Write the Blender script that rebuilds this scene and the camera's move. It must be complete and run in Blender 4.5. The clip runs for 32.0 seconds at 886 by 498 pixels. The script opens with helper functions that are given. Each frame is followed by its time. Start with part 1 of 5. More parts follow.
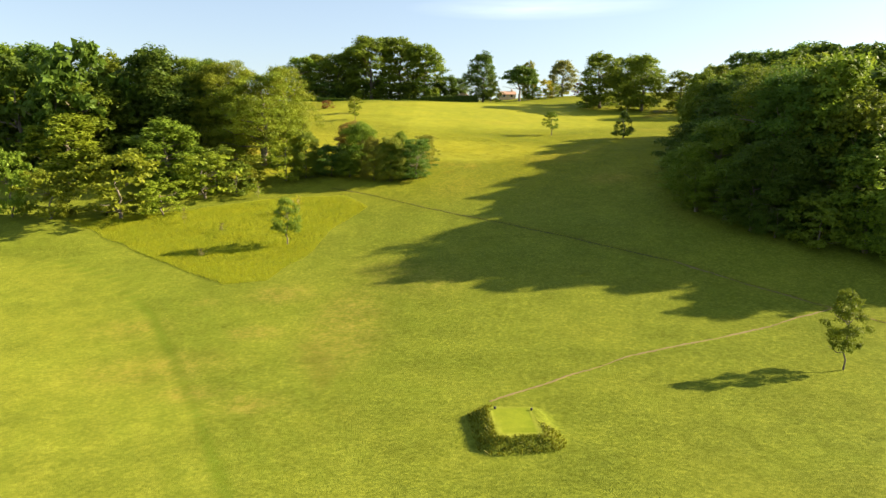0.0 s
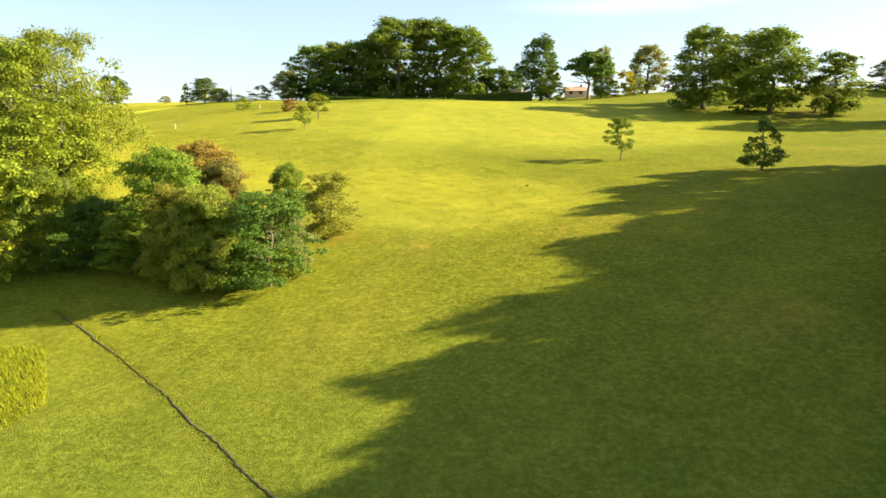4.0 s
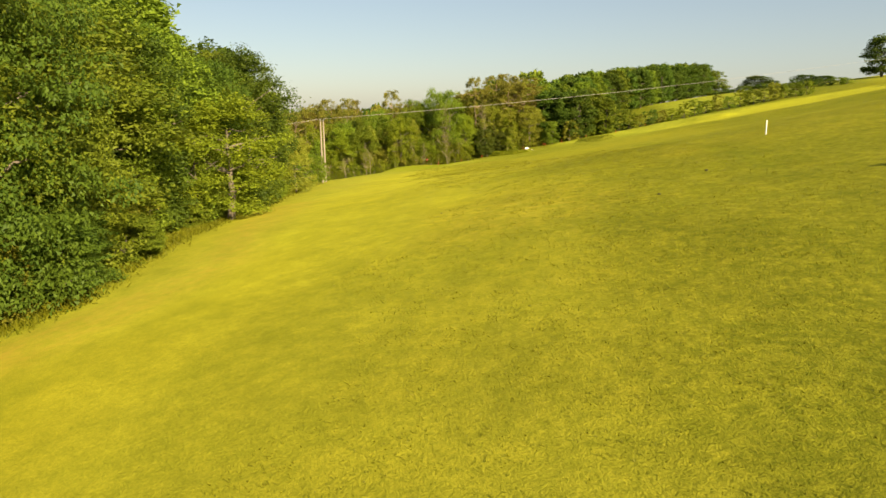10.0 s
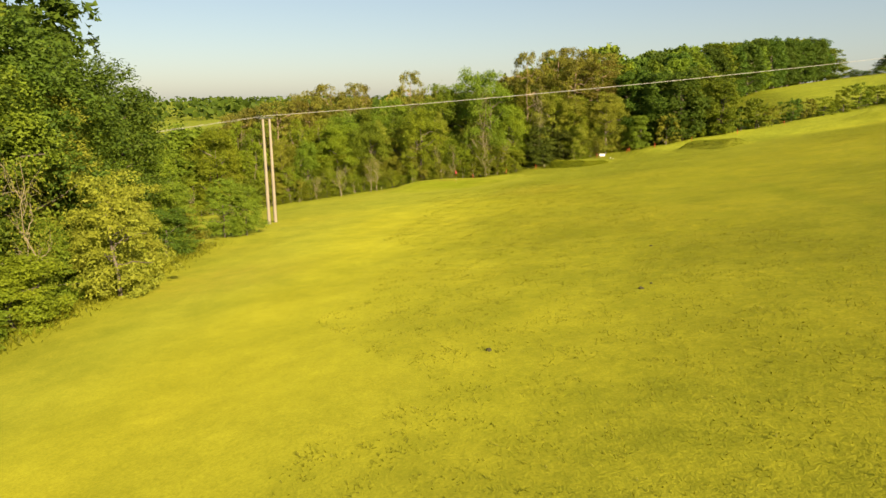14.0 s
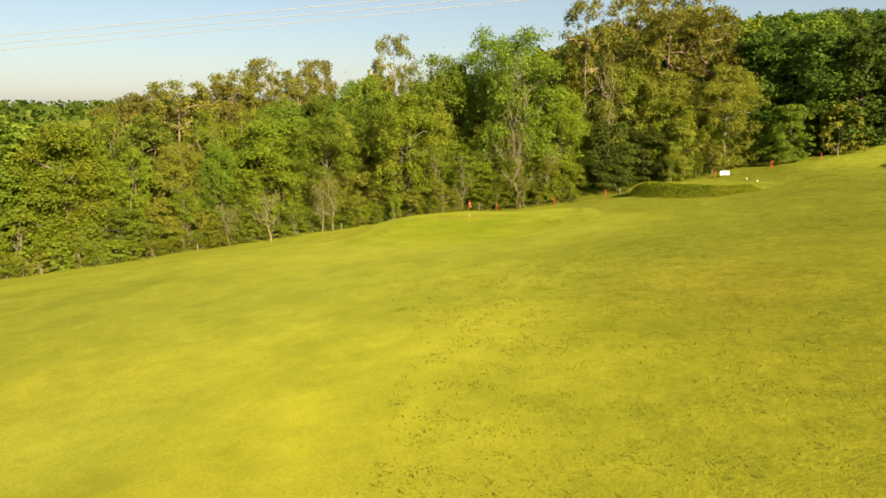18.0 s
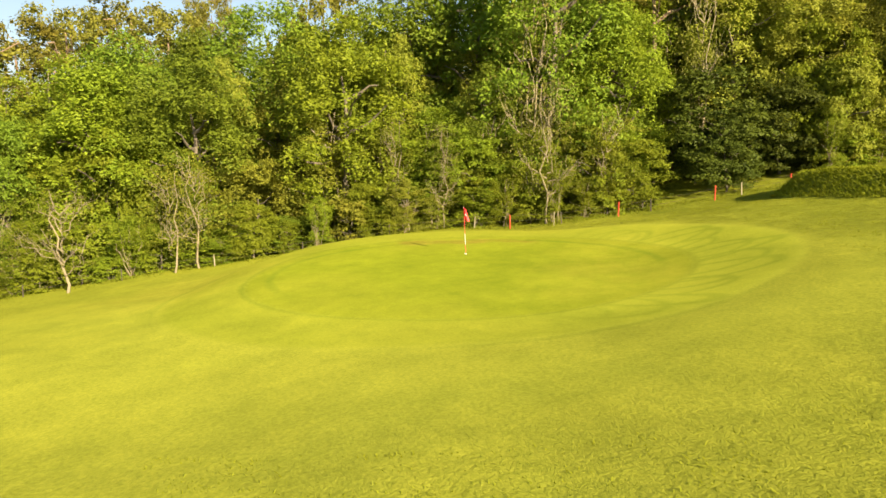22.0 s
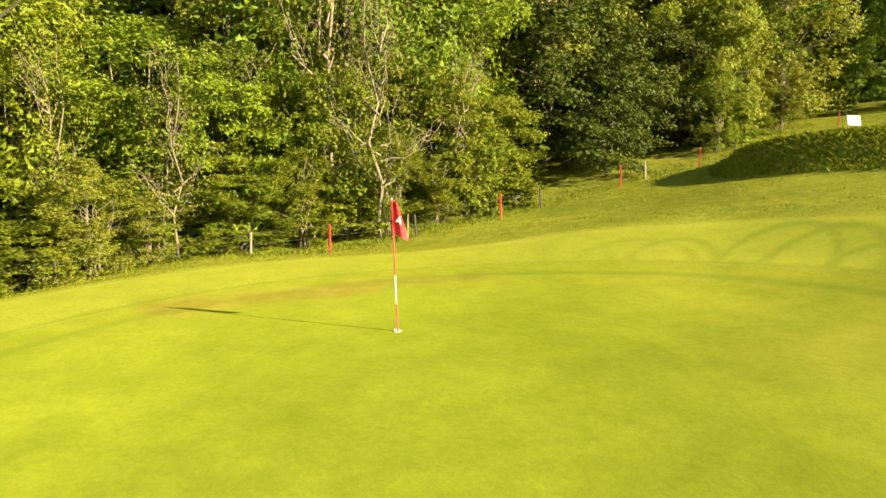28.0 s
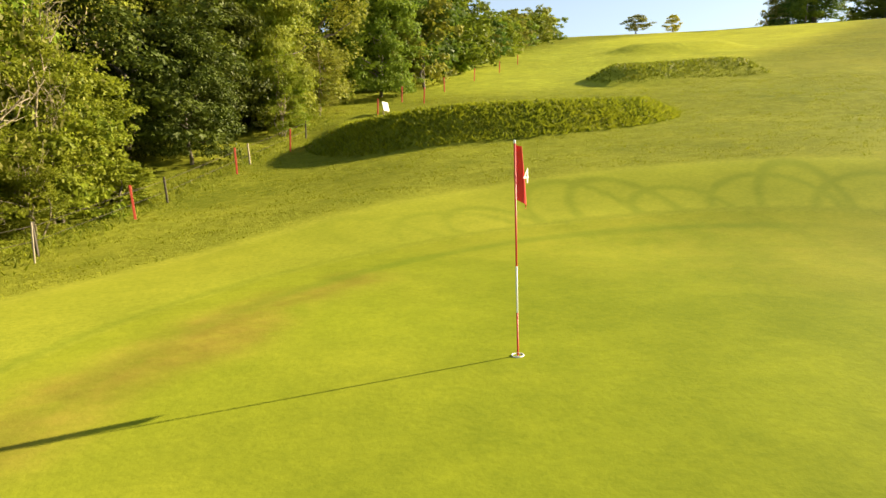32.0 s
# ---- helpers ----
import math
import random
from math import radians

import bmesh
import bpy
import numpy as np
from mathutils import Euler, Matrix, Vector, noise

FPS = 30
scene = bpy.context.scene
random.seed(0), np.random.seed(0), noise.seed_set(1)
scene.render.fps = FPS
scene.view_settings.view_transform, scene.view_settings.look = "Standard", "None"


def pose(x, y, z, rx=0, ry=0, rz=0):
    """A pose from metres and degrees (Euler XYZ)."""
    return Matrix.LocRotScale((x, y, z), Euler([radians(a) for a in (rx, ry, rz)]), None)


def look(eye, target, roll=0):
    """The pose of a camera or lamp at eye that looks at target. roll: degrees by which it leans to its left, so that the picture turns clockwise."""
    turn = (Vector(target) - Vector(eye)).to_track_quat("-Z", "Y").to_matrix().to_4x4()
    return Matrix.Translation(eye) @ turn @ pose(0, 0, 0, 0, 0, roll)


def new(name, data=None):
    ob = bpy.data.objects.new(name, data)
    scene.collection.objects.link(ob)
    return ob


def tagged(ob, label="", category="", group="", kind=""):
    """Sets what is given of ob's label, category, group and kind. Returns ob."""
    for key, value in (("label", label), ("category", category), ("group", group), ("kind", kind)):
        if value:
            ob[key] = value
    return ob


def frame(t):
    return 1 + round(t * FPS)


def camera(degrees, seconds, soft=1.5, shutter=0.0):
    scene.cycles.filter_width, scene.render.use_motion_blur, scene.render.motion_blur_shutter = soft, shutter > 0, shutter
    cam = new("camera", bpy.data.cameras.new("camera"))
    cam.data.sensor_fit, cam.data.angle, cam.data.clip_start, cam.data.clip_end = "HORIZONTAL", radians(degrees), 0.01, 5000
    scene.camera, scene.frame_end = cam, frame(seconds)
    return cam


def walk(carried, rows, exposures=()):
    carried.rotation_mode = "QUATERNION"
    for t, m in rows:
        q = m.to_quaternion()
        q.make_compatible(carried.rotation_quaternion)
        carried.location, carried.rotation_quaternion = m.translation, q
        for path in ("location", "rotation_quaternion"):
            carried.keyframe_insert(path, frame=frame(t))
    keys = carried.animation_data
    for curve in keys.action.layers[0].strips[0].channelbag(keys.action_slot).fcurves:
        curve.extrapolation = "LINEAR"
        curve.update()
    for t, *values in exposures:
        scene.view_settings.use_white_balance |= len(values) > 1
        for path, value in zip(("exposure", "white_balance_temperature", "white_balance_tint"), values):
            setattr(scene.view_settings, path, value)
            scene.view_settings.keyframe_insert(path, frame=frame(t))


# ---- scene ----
cam = camera(64.79, 32.0)
PATH = [
    (0, pose(0.000, 0.000, 7.366, 80.740, 0, -0.000) @ pose(0, 0, 0, 0, 0, 0.163)),
    (0.5, pose(1.156, 7.853, 8.115, 80.848, 0, 0.065) @ pose(0, 0, 0, 0, 0, 0.099)),
    (1, pose(2.434, 15.962, 8.611, 80.869, 0, 0.108) @ pose(0, 0, 0, 0, 0, 0.087)),
    (1.5, pose(3.903, 24.251, 8.893, 80.811, 0, 0.231) @ pose(0, 0, 0, 0, 0, 0.080)),
    (2, pose(5.447, 33.422, 9.145, 80.809, 0, 0.328) @ pose(0, 0, 0, 0, 0, 0.169)),
    (2.5, pose(7.004, 42.862, 9.434, 80.808, 0, 0.986) @ pose(0, 0, 0, 0, 0, 0.298)),
    (3, pose(8.895, 52.432, 9.781, 80.776, 0, 2.321) @ pose(0, 0, 0, 0, 0, 0.352)),
    (3.5, pose(10.933, 61.711, 10.159, 80.765, 0, 4.254) @ pose(0, 0, 0, 0, 0, 0.326)),
    (4, pose(12.752, 70.245, 10.532, 80.665, 0, 6.713) @ pose(0, 0, 0, 0, 0, 0.230)),
    (4.5, pose(14.219, 78.237, 10.872, 80.513, 0, 9.785) @ pose(0, 0, 0, 0, 0, 0.115)),
    (5, pose(15.201, 85.893, 11.151, 80.344, 0, 13.556) @ pose(0, 0, 0, 0, 0, 0.015)),
    (5.5, pose(15.564, 93.416, 11.342, 80.195, 0, 18.113) @ pose(0, 0, 0, 0, 0, -0.047)),
    (6, pose(15.175, 101.011, 11.418, 80.102, 0, 23.545) @ pose(0, 0, 0, 0, 0, -0.048)),
    (6.5, pose(14.092, 108.435, 11.435, 80.012, 0, 29.477) @ pose(0, 0, 0, 0, 0, -0.013)),
    (7, pose(12.169, 115.724, 11.499, 79.927, 0, 35.498) @ pose(0, 0, 0, 0, 0, 0.113)),
    (7.5, pose(9.699, 122.463, 11.657, 79.773, 0, 42.001) @ pose(0, 0, 0, 0, 0, -0.018)),
    (8, pose(6.601, 128.623, 11.776, 79.688, 0, 48.288) @ pose(0, 0, 0, 0, 0, -0.156)),
    (8.5, pose(3.030, 134.225, 12.001, 79.538, 0, 54.404) @ pose(0, 0, 0, 0, 0, -0.318)),
    (9, pose(-0.935, 139.194, 12.322, 79.386, 0, 60.406) @ pose(0, 0, 0, 0, 0, -0.471)),
    (9.5, pose(-5.496, 143.669, 12.608, 79.232, 0, 64.882) @ pose(0, 0, 0, 0, 0, -0.587)),
    (10, pose(-10.768, 147.707, 12.900, 79.034, 0, 67.957) @ pose(0, 0, 0, 0, 0, -0.686)),
    (10.5, pose(-16.256, 151.247, 13.152, 78.879, 0, 69.965) @ pose(0, 0, 0, 0, 0, -0.787)),
    (11, pose(-22.359, 154.631, 13.485, 78.716, 0, 71.811) @ pose(0, 0, 0, 0, 0, -0.763)),
    (11.5, pose(-28.683, 157.549, 13.638, 78.540, 0, 71.785) @ pose(0, 0, 0, 0, 0, -0.705)),
    (12, pose(-35.277, 160.464, 13.691, 78.356, 0, 71.752) @ pose(0, 0, 0, 0, 0, -0.688)),
    (12.5, pose(-41.938, 163.356, 13.667, 78.198, 0, 71.786) @ pose(0, 0, 0, 0, 0, -0.692)),
    (13, pose(-48.681, 165.938, 13.636, 78.032, 0, 71.790) @ pose(0, 0, 0, 0, 0, -0.649)),
    (13.5, pose(-55.647, 168.389, 13.628, 77.997, 0, 71.780) @ pose(0, 0, 0, 0, 0, -0.666)),
    (14, pose(-62.604, 170.704, 13.613, 78.015, 0, 71.749) @ pose(0, 0, 0, 0, 0, -0.641)),
    (14.5, pose(-69.513, 172.991, 13.576, 78.033, 0, 71.722) @ pose(0, 0, 0, 0, 0, -0.595)),
    (15, pose(-76.406, 175.347, 13.523, 78.035, 0, 71.779) @ pose(0, 0, 0, 0, 0, -0.478)),
    (15.5, pose(-83.215, 177.700, 13.403, 78.034, 0, 71.876) @ pose(0, 0, 0, 0, 0, -0.364)),
    (16, pose(-89.872, 179.976, 13.163, 78.043, 0, 71.969) @ pose(0, 0, 0, 0, 0, -0.292)),
    (16.5, pose(-96.311, 182.104, 12.753, 78.075, 0, 72.012) @ pose(0, 0, 0, 0, 0, -0.268)),
    (17, pose(-102.464, 184.011, 12.119, 78.142, 0, 71.963) @ pose(0, 0, 0, 0, 0, -0.276)),
    (17.5, pose(-108.368, 185.595, 11.320, 78.353, 0, 71.747) @ pose(0, 0, 0, 0, 0, -0.278)),
    (18, pose(-114.373, 187.378, 10.495, 78.566, 0, 71.568) @ pose(0, 0, 0, 0, 0, -0.325)),
    (18.5, pose(-120.209, 189.257, 9.762, 78.731, 0, 71.497) @ pose(0, 0, 0, 0, 0, -0.304)),
    (19, pose(-125.691, 191.065, 9.097, 78.798, 0, 71.418) @ pose(0, 0, 0, 0, 0, -0.316)),
    (19.5, pose(-130.803, 192.810, 8.440, 78.933, 0, 71.411) @ pose(0, 0, 0, 0, 0, -0.302)),
    (20, pose(-135.419, 194.452, 7.774, 79.202, 0, 71.199) @ pose(0, 0, 0, 0, 0, -0.337)),
    (20.5, pose(-139.125, 195.876, 7.108, 79.490, 0, 70.952) @ pose(0, 0, 0, 0, 0, -0.377)),
    (21, pose(-142.262, 196.940, 6.435, 79.672, 0, 70.524) @ pose(0, 0, 0, 0, 0, -0.415)),
    (21.5, pose(-145.091, 197.842, 5.915, 79.679, 0, 69.943) @ pose(0, 0, 0, 0, 0, -0.334)),
    (22, pose(-148.220, 198.736, 5.536, 79.695, 0, 68.701) @ pose(0, 0, 0, 0, 0, -0.386)),
    (22.5, pose(-151.348, 199.643, 5.252, 79.794, 0, 67.061) @ pose(0, 0, 0, 0, 0, -0.321)),
    (23, pose(-154.248, 200.448, 4.932, 79.968, 0, 64.975) @ pose(0, 0, 0, 0, 0, -0.224)),
    (23.5, pose(-156.503, 200.986, 4.573, 80.188, 0, 62.995) @ pose(0, 0, 0, 0, 0, -0.224)),
    (24, pose(-158.445, 201.387, 4.282, 80.228, 0, 61.001) @ pose(0, 0, 0, 0, 0, -0.202)),
    (24.5, pose(-160.257, 201.643, 4.053, 80.186, 0, 58.670) @ pose(0, 0, 0, 0, 0, -0.068)),
    (25, pose(-161.950, 201.979, 3.887, 80.162, 0, 55.869) @ pose(0, 0, 0, 0, 0, 0.063)),
    (25.5, pose(-163.392, 202.307, 3.763, 80.160, 0, 53.128) @ pose(0, 0, 0, 0, 0, 0.173)),
    (26, pose(-164.658, 202.494, 3.613, 80.266, 0, 50.323) @ pose(0, 0, 0, 0, 0, 0.259)),
    (26.5, pose(-165.770, 202.581, 3.444, 80.436, 0, 47.415) @ pose(0, 0, 0, 0, 0, 0.356)),
    (27, pose(-166.754, 202.605, 3.261, 80.629, 0, 44.361) @ pose(0, 0, 0, 0, 0, 0.474)),
    (27.5, pose(-167.633, 202.608, 3.072, 80.803, 0, 41.122) @ pose(0, 0, 0, 0, 0, 0.596)),
    (28, pose(-168.431, 202.627, 2.882, 80.915, 0, 37.657) @ pose(0, 0, 0, 0, 0, 0.663)),
    (28.5, pose(-169.471, 202.751, 2.676, 80.959, 0, 33.566) @ pose(0, 0, 0, 0, 0, 0.641)),
    (29, pose(-170.709, 203.001, 2.522, 81.165, 0, 28.750) @ pose(0, 0, 0, 0, 0, 0.517)),
    (29.5, pose(-171.911, 203.207, 2.405, 81.373, 0, 23.083) @ pose(0, 0, 0, 0, 0, 0.363)),
    (30, pose(-173.029, 203.255, 2.316, 81.497, 0, 17.345) @ pose(0, 0, 0, 0, 0, 0.191)),
    (30.5, pose(-174.107, 203.252, 2.191, 81.542, 0, 10.984) @ pose(0, 0, 0, 0, 0, 0.053)),
    (31, pose(-175.182, 203.429, 2.089, 81.510, 0, 4.019) @ pose(0, 0, 0, 0, 0, -0.058)),
    (31.5, pose(-176.186, 203.801, 2.018, 81.526, 0, -3.859) @ pose(0, 0, 0, 0, 0, -0.209)),
    (32, pose(-177.150, 204.202, 1.944, 81.623, 0, -11.446) @ pose(0, 0, 0, 0, 0, -0.275)),
]
walk(cam, PATH, exposures=[(0.0, 2.25, 6450, 10), (1.5, 2.36, 6350, 10), (3.5, 2.52, 6300, 10), (6.0, 2.13, 6600, 10), (8.0, 1.70, 6950, 10), (9.0, 1.60, 7100, 10), (14.0, 1.56, 6900, 10), (18.0, 1.62, 6700, 10), (22.0, 1.9, 6600, 10), (24.0, 2.0, 6550, 10), (28.0, 2.2, 6500, 10), (30.0, 2.23, 6600, 10), (32.0, 2.12, 6600, 10)])

# world, sun and sky
SUN_AZ, SUN_EL = radians(12.0), radians(24.8)
world = bpy.data.worlds.new("sky")
scene.world = world
world.use_nodes = True
wt = world.node_tree
sky = wt.nodes.new("ShaderNodeTexSky")
sky.sky_type, sky.sun_disc = "NISHITA", False
sky.sun_elevation, sky.sun_rotation = SUN_EL, radians(90) - SUN_AZ
sky.air_density, sky.dust_density, sky.ozone_density = 1.0, 0.85, 1.4
bg = wt.nodes["Background"]
bg.inputs["Strength"].default_value = 0.030
# thin even high haze on top of the clear sky
haze = wt.nodes.new("ShaderNodeMix")
haze.data_type, haze.blend_type = "RGBA", "ADD"
haze.inputs[0].default_value = 1.0
haze.inputs[7].default_value = (1.65, 1.82, 2.15, 1.0)
wt.links.new(sky.outputs[0], haze.inputs[6])
# a wisp of high cloud over the hill
way = wt.nodes.new("ShaderNodeTexCoord").outputs["Generated"]
wisp_map = wt.nodes.new("ShaderNodeMapping")
wisp_map.inputs["Location"].default_value, wisp_map.inputs["Scale"].default_value = (-0.70, 0.0, -9.85), (5.5, 0.0, 58.0)
wt.links.new(way, wisp_map.inputs["Vector"])
wisp_shape = wt.nodes.new("ShaderNodeTexGradient")
wisp_shape.gradient_type = "SPHERICAL"
wt.links.new(wisp_map.outputs[0], wisp_shape.inputs[0])
wisp_grain = wt.nodes.new("ShaderNodeTexNoise")
wisp_grain.inputs["Scale"].default_value, wisp_grain.inputs["Detail"].default_value = 2.2, 6.0
wt.links.new(wisp_map.outputs[0], wisp_grain.inputs["Vector"])
wisp_fac = wt.nodes.new("ShaderNodeMath")
wisp_fac.operation = "MULTIPLY"
wt.links.new(wisp_shape.outputs["Fac"], wisp_fac.inputs[0])
wt.links.new(wisp_grain.outputs["Fac"], wisp_fac.inputs[1])
wisp = wt.nodes.new("ShaderNodeMix")
wisp.data_type, wisp.blend_type = "RGBA", "ADD"
wisp.inputs[7].default_value = (4.0, 3.7, 3.3, 1.0)
wt.links.new(wisp_fac.outputs[0], wisp.inputs[0])
wt.links.new(haze.outputs[2], wisp.inputs[6])
wt.links.new(wisp.outputs[2], bg.inputs["Color"])
sun = new("sun", bpy.data.lights.new("sun", "SUN"))
sun.data.energy, sun.data.angle, sun.data.color = 4.0, radians(0.6), (1.0, 0.84, 0.56)
sun.matrix_world = look((math.cos(SUN_AZ) * math.cos(SUN_EL) * 500, math.sin(SUN_AZ) * math.cos(SUN_EL) * 500, math.sin(SUN_EL) * 500), (0, 0, 0))


# ---- materials ----
def nodes_of(name):
    m = bpy.data.materials.new(name)
    m.use_nodes = True
    nt = m.node_tree
    return m, nt, nt.nodes["Principled BSDF"]


def mix_rgb(nt, fac, a, b, mode="MIX"):
    n = nt.nodes.new("ShaderNodeMix")
    n.data_type, n.blend_type = "RGBA", mode
    for sock, v in ((n.inputs[0], fac), (n.inputs[6], a), (n.inputs[7], b)):
        if isinstance(v, bpy.types.NodeSocket):
            nt.links.new(v, sock)
        else:
            sock.default_value = v if isinstance(v, float) else (*v, 1.0)
    return n.outputs[2]


def noise_of(nt, scale, detail=4.0, rough=0.6, vec=None):
    n = nt.nodes.new("ShaderNodeTexNoise")
    n.inputs["Scale"].default_value, n.inputs["Detail"].default_value = scale, detail
    n.inputs["Roughness"].default_value = rough
    if vec:
        nt.links.new(vec, n.inputs["Vector"])
    return n.outputs["Fac"]


def ramp_of(nt, fac, lo, hi):
    n = nt.nodes.new("ShaderNodeMapRange")
    n.inputs["From Min"].default_value, n.inputs["From Max"].default_value = lo, hi
    nt.links.new(fac, n.inputs["Value"])
    return n.outputs["Result"]


def math_of(nt, op, a, b):
    n = nt.nodes.new("ShaderNodeMath")
    n.operation = op
    for i, v in enumerate((a, b)):
        if isinstance(v, bpy.types.NodeSocket):
            nt.links.new(v, n.inputs[i])
        else:
            n.inputs[i].default_value = v
    return n.outputs[0]


def bump_of(nt, height, strength, distance, bsdf):
    n = nt.nodes.new("ShaderNodeBump")
    n.inputs["Strength"].default_value, n.inputs["Distance"].default_value = strength, distance
    nt.links.new(height, n.inputs["Height"])
    nt.links.new(n.outputs["Normal"], bsdf.inputs["Normal"])


def coords(nt):
    return nt.nodes.new("ShaderNodeTexCoord").outputs["Object"]


def leaf_material(name, dark, light, glow=0.35):
    """Leaves: colour varies from leaf to leaf and from plant to plant; light shines through."""
    m, nt, bsdf = nodes_of(name)
    isl = nt.nodes.new("ShaderNodeNewGeometry").outputs["Random Per Island"]
    info = nt.nodes.new("ShaderNodeObjectInfo").outputs["Random"]
    clump = ramp_of(nt, noise_of(nt, 0.45, 2.0, 0.5, coords(nt)), 0.3, 0.7)
    col = mix_rgb(nt, isl, dark, light)
    warm = tuple(c * k for c, k in zip(light, (1.14, 1.0, 0.75)))
    col = mix_rgb(nt, math_of(nt, "MULTIPLY", clump, 0.45), col, warm)
    hsv = nt.nodes.new("ShaderNodeHueSaturation")
    nt.links.new(col, hsv.inputs["Color"])
    nt.links.new(ramp_of_out(nt, info, 0.84, 1.24), hsv.inputs["Value"])
    nt.links.new(ramp_of_out(nt, info, 0.485, 0.508), hsv.inputs["Hue"])
    nt.links.new(hsv.outputs[0], bsdf.inputs["Base Color"])
    bsdf.inputs["Roughness"].default_value = 0.55
    bsdf.inputs["Specular IOR Level"].default_value = 0.12
    tr = nt.nodes.new("ShaderNodeBsdfTranslucent")
    nt.links.new(hsv.outputs[0], tr.inputs["Color"])
    mx = nt.nodes.new("ShaderNodeMixShader")
    mx.inputs[0].default_value = glow
    out = nt.nodes["Material Output"]
    nt.links.new(bsdf.outputs[0], mx.inputs[1])
    nt.links.new(tr.outputs[0], mx.inputs[2])
    nt.links.new(mx.outputs[0], out.inputs["Surface"])
    return m


def ramp_of_out(nt, fac, lo, hi):
    n = nt.nodes.new("ShaderNodeMapRange")
    n.inputs["To Min"].default_value, n.inputs["To Max"].default_value = lo, hi
    nt.links.new(fac, n.inputs["Value"])
    return n.outputs["Result"]


def solid_material(name, a, b, rough=0.7, scale=6.0, bump=0.3, metal=0.0, dist=0.01):
    """A plain weathered surface: two tones blended by grain and by larger stains."""
    m, nt, bsdf = nodes_of(name)
    v = coords(nt)
    big, fine = noise_of(nt, scale * 0.2, 3.0, 0.6, v), noise_of(nt, scale * 3.0, 5.0, 0.7, v)
    f = math_of(nt, "ADD", math_of(nt, "MULTIPLY", ramp_of(nt, big, 0.3, 0.7), 0.6), math_of(nt, "MULTIPLY", ramp_of(nt, fine, 0.3, 0.7), 0.4))
    nt.links.new(mix_rgb(nt, f, a, b), bsdf.inputs["Base Color"])
    bsdf.inputs["Roughness"].default_value, bsdf.inputs["Metallic"].default_value = rough, metal
    bump_of(nt, fine, bump, dist, bsdf)
    return m


LEAF = {
    "leaf_mid": leaf_material("leaf_mid", (0.093, 0.150, 0.015), (0.186, 0.256, 0.025), 0.40),
    "leaf_dark": leaf_material("leaf_dark", (0.048, 0.095, 0.014), (0.105, 0.170, 0.021), 0.42),
    # dark holly leaf, deepened further in colour for the shade it stands in
    "leaf_holly_shaded": leaf_material("leaf_holly_shaded", (0.035, 0.057, 0.008), (0.088, 0.118, 0.014), 0.24),
    "leaf_fresh": leaf_material("leaf_fresh", (0.124, 0.178, 0.015), (0.230, 0.284, 0.022), 0.40),
    "leaf_olive": leaf_material("leaf_olive", (0.149, 0.176, 0.022), (0.269, 0.293, 0.036), 0.38),
    "leaf_yellow": leaf_material("leaf_yellow", (0.240, 0.240, 0.014), (0.400, 0.360, 0.022), 0.4),
    "leaf_brown": leaf_material("leaf_brown", (0.172, 0.138, 0.025), (0.322, 0.241, 0.044), 0.3),
    "leaf_red": leaf_material("leaf_red", (0.160, 0.080, 0.022), (0.270, 0.140, 0.034)),
    "leaf_purple": leaf_material("leaf_purple", (0.060, 0.012, 0.016), (0.120, 0.024, 0.030)),
    "leaf_grey": leaf_material("leaf_grey", (0.150, 0.165, 0.036), (0.260, 0.262, 0.060)),
    "leaf_bare": leaf_material("leaf_bare", (0.110, 0.120, 0.030), (0.200, 0.200, 0.045)),
    "leaf_pine": leaf_material("leaf_pine", (0.100, 0.110, 0.018), (0.205, 0.196, 0.030), 0.32),
    "leaf_blossom": leaf_material("leaf_blossom", (0.080, 0.125, 0.020), (0.290, 0.310, 0.110), 0.3),
}
BARK = solid_material("bark", (0.085, 0.068, 0.048), (0.210, 0.175, 0.130), 0.9, 4.0, 0.8, 0.0, 0.04)
BARK_PALE = solid_material("bark_pale", (0.170, 0.138, 0.080), (0.310, 0.255, 0.155), 0.85, 4.0, 0.6, 0.0, 0.03)
BARK_PINE = solid_material("bark_pine", (0.190, 0.125, 0.080), (0.340, 0.240, 0.155), 0.9, 4.0, 0.8, 0.0, 0.04)
CONCRETE = solid_material("pole_concrete", (0.205, 0.168, 0.118), (0.305, 0.258, 0.190), 0.85, 3.0, 0.3)
STEEL = solid_material("galvanised_steel", (0.220, 0.220, 0.220), (0.360, 0.360, 0.350), 0.45, 8.0, 0.1, 0.8)
RED = solid_material("red_paint", (0.560, 0.016, 0.020), (0.680, 0.030, 0.028), 0.45, 8.0, 0.05)
RED_STAKE = solid_material("stake_paint", (0.480, 0.050, 0.020), (0.620, 0.080, 0.030), 0.6, 12.0, 0.2)
WHITE = solid_material("white_paint", (0.700, 0.690, 0.660), (0.820, 0.810, 0.790), 0.5, 6.0, 0.05)
BLACK = solid_material("black_plastic", (0.020, 0.020, 0.022), (0.045, 0.045, 0.045), 0.5, 8.0, 0.1)
WIRE = solid_material("cable_grey", (0.300, 0.290, 0.260), (0.420, 0.400, 0.370), 0.5, 6.0, 0.05)
WOOD = solid_material("post_wood", (0.280, 0.230, 0.150), (0.430, 0.370, 0.260), 0.85, 10.0, 0.5)
WOOD_DARK = solid_material("post_wood_dark", (0.050, 0.040, 0.030), (0.100, 0.080, 0.060), 0.9, 10.0, 0.5)


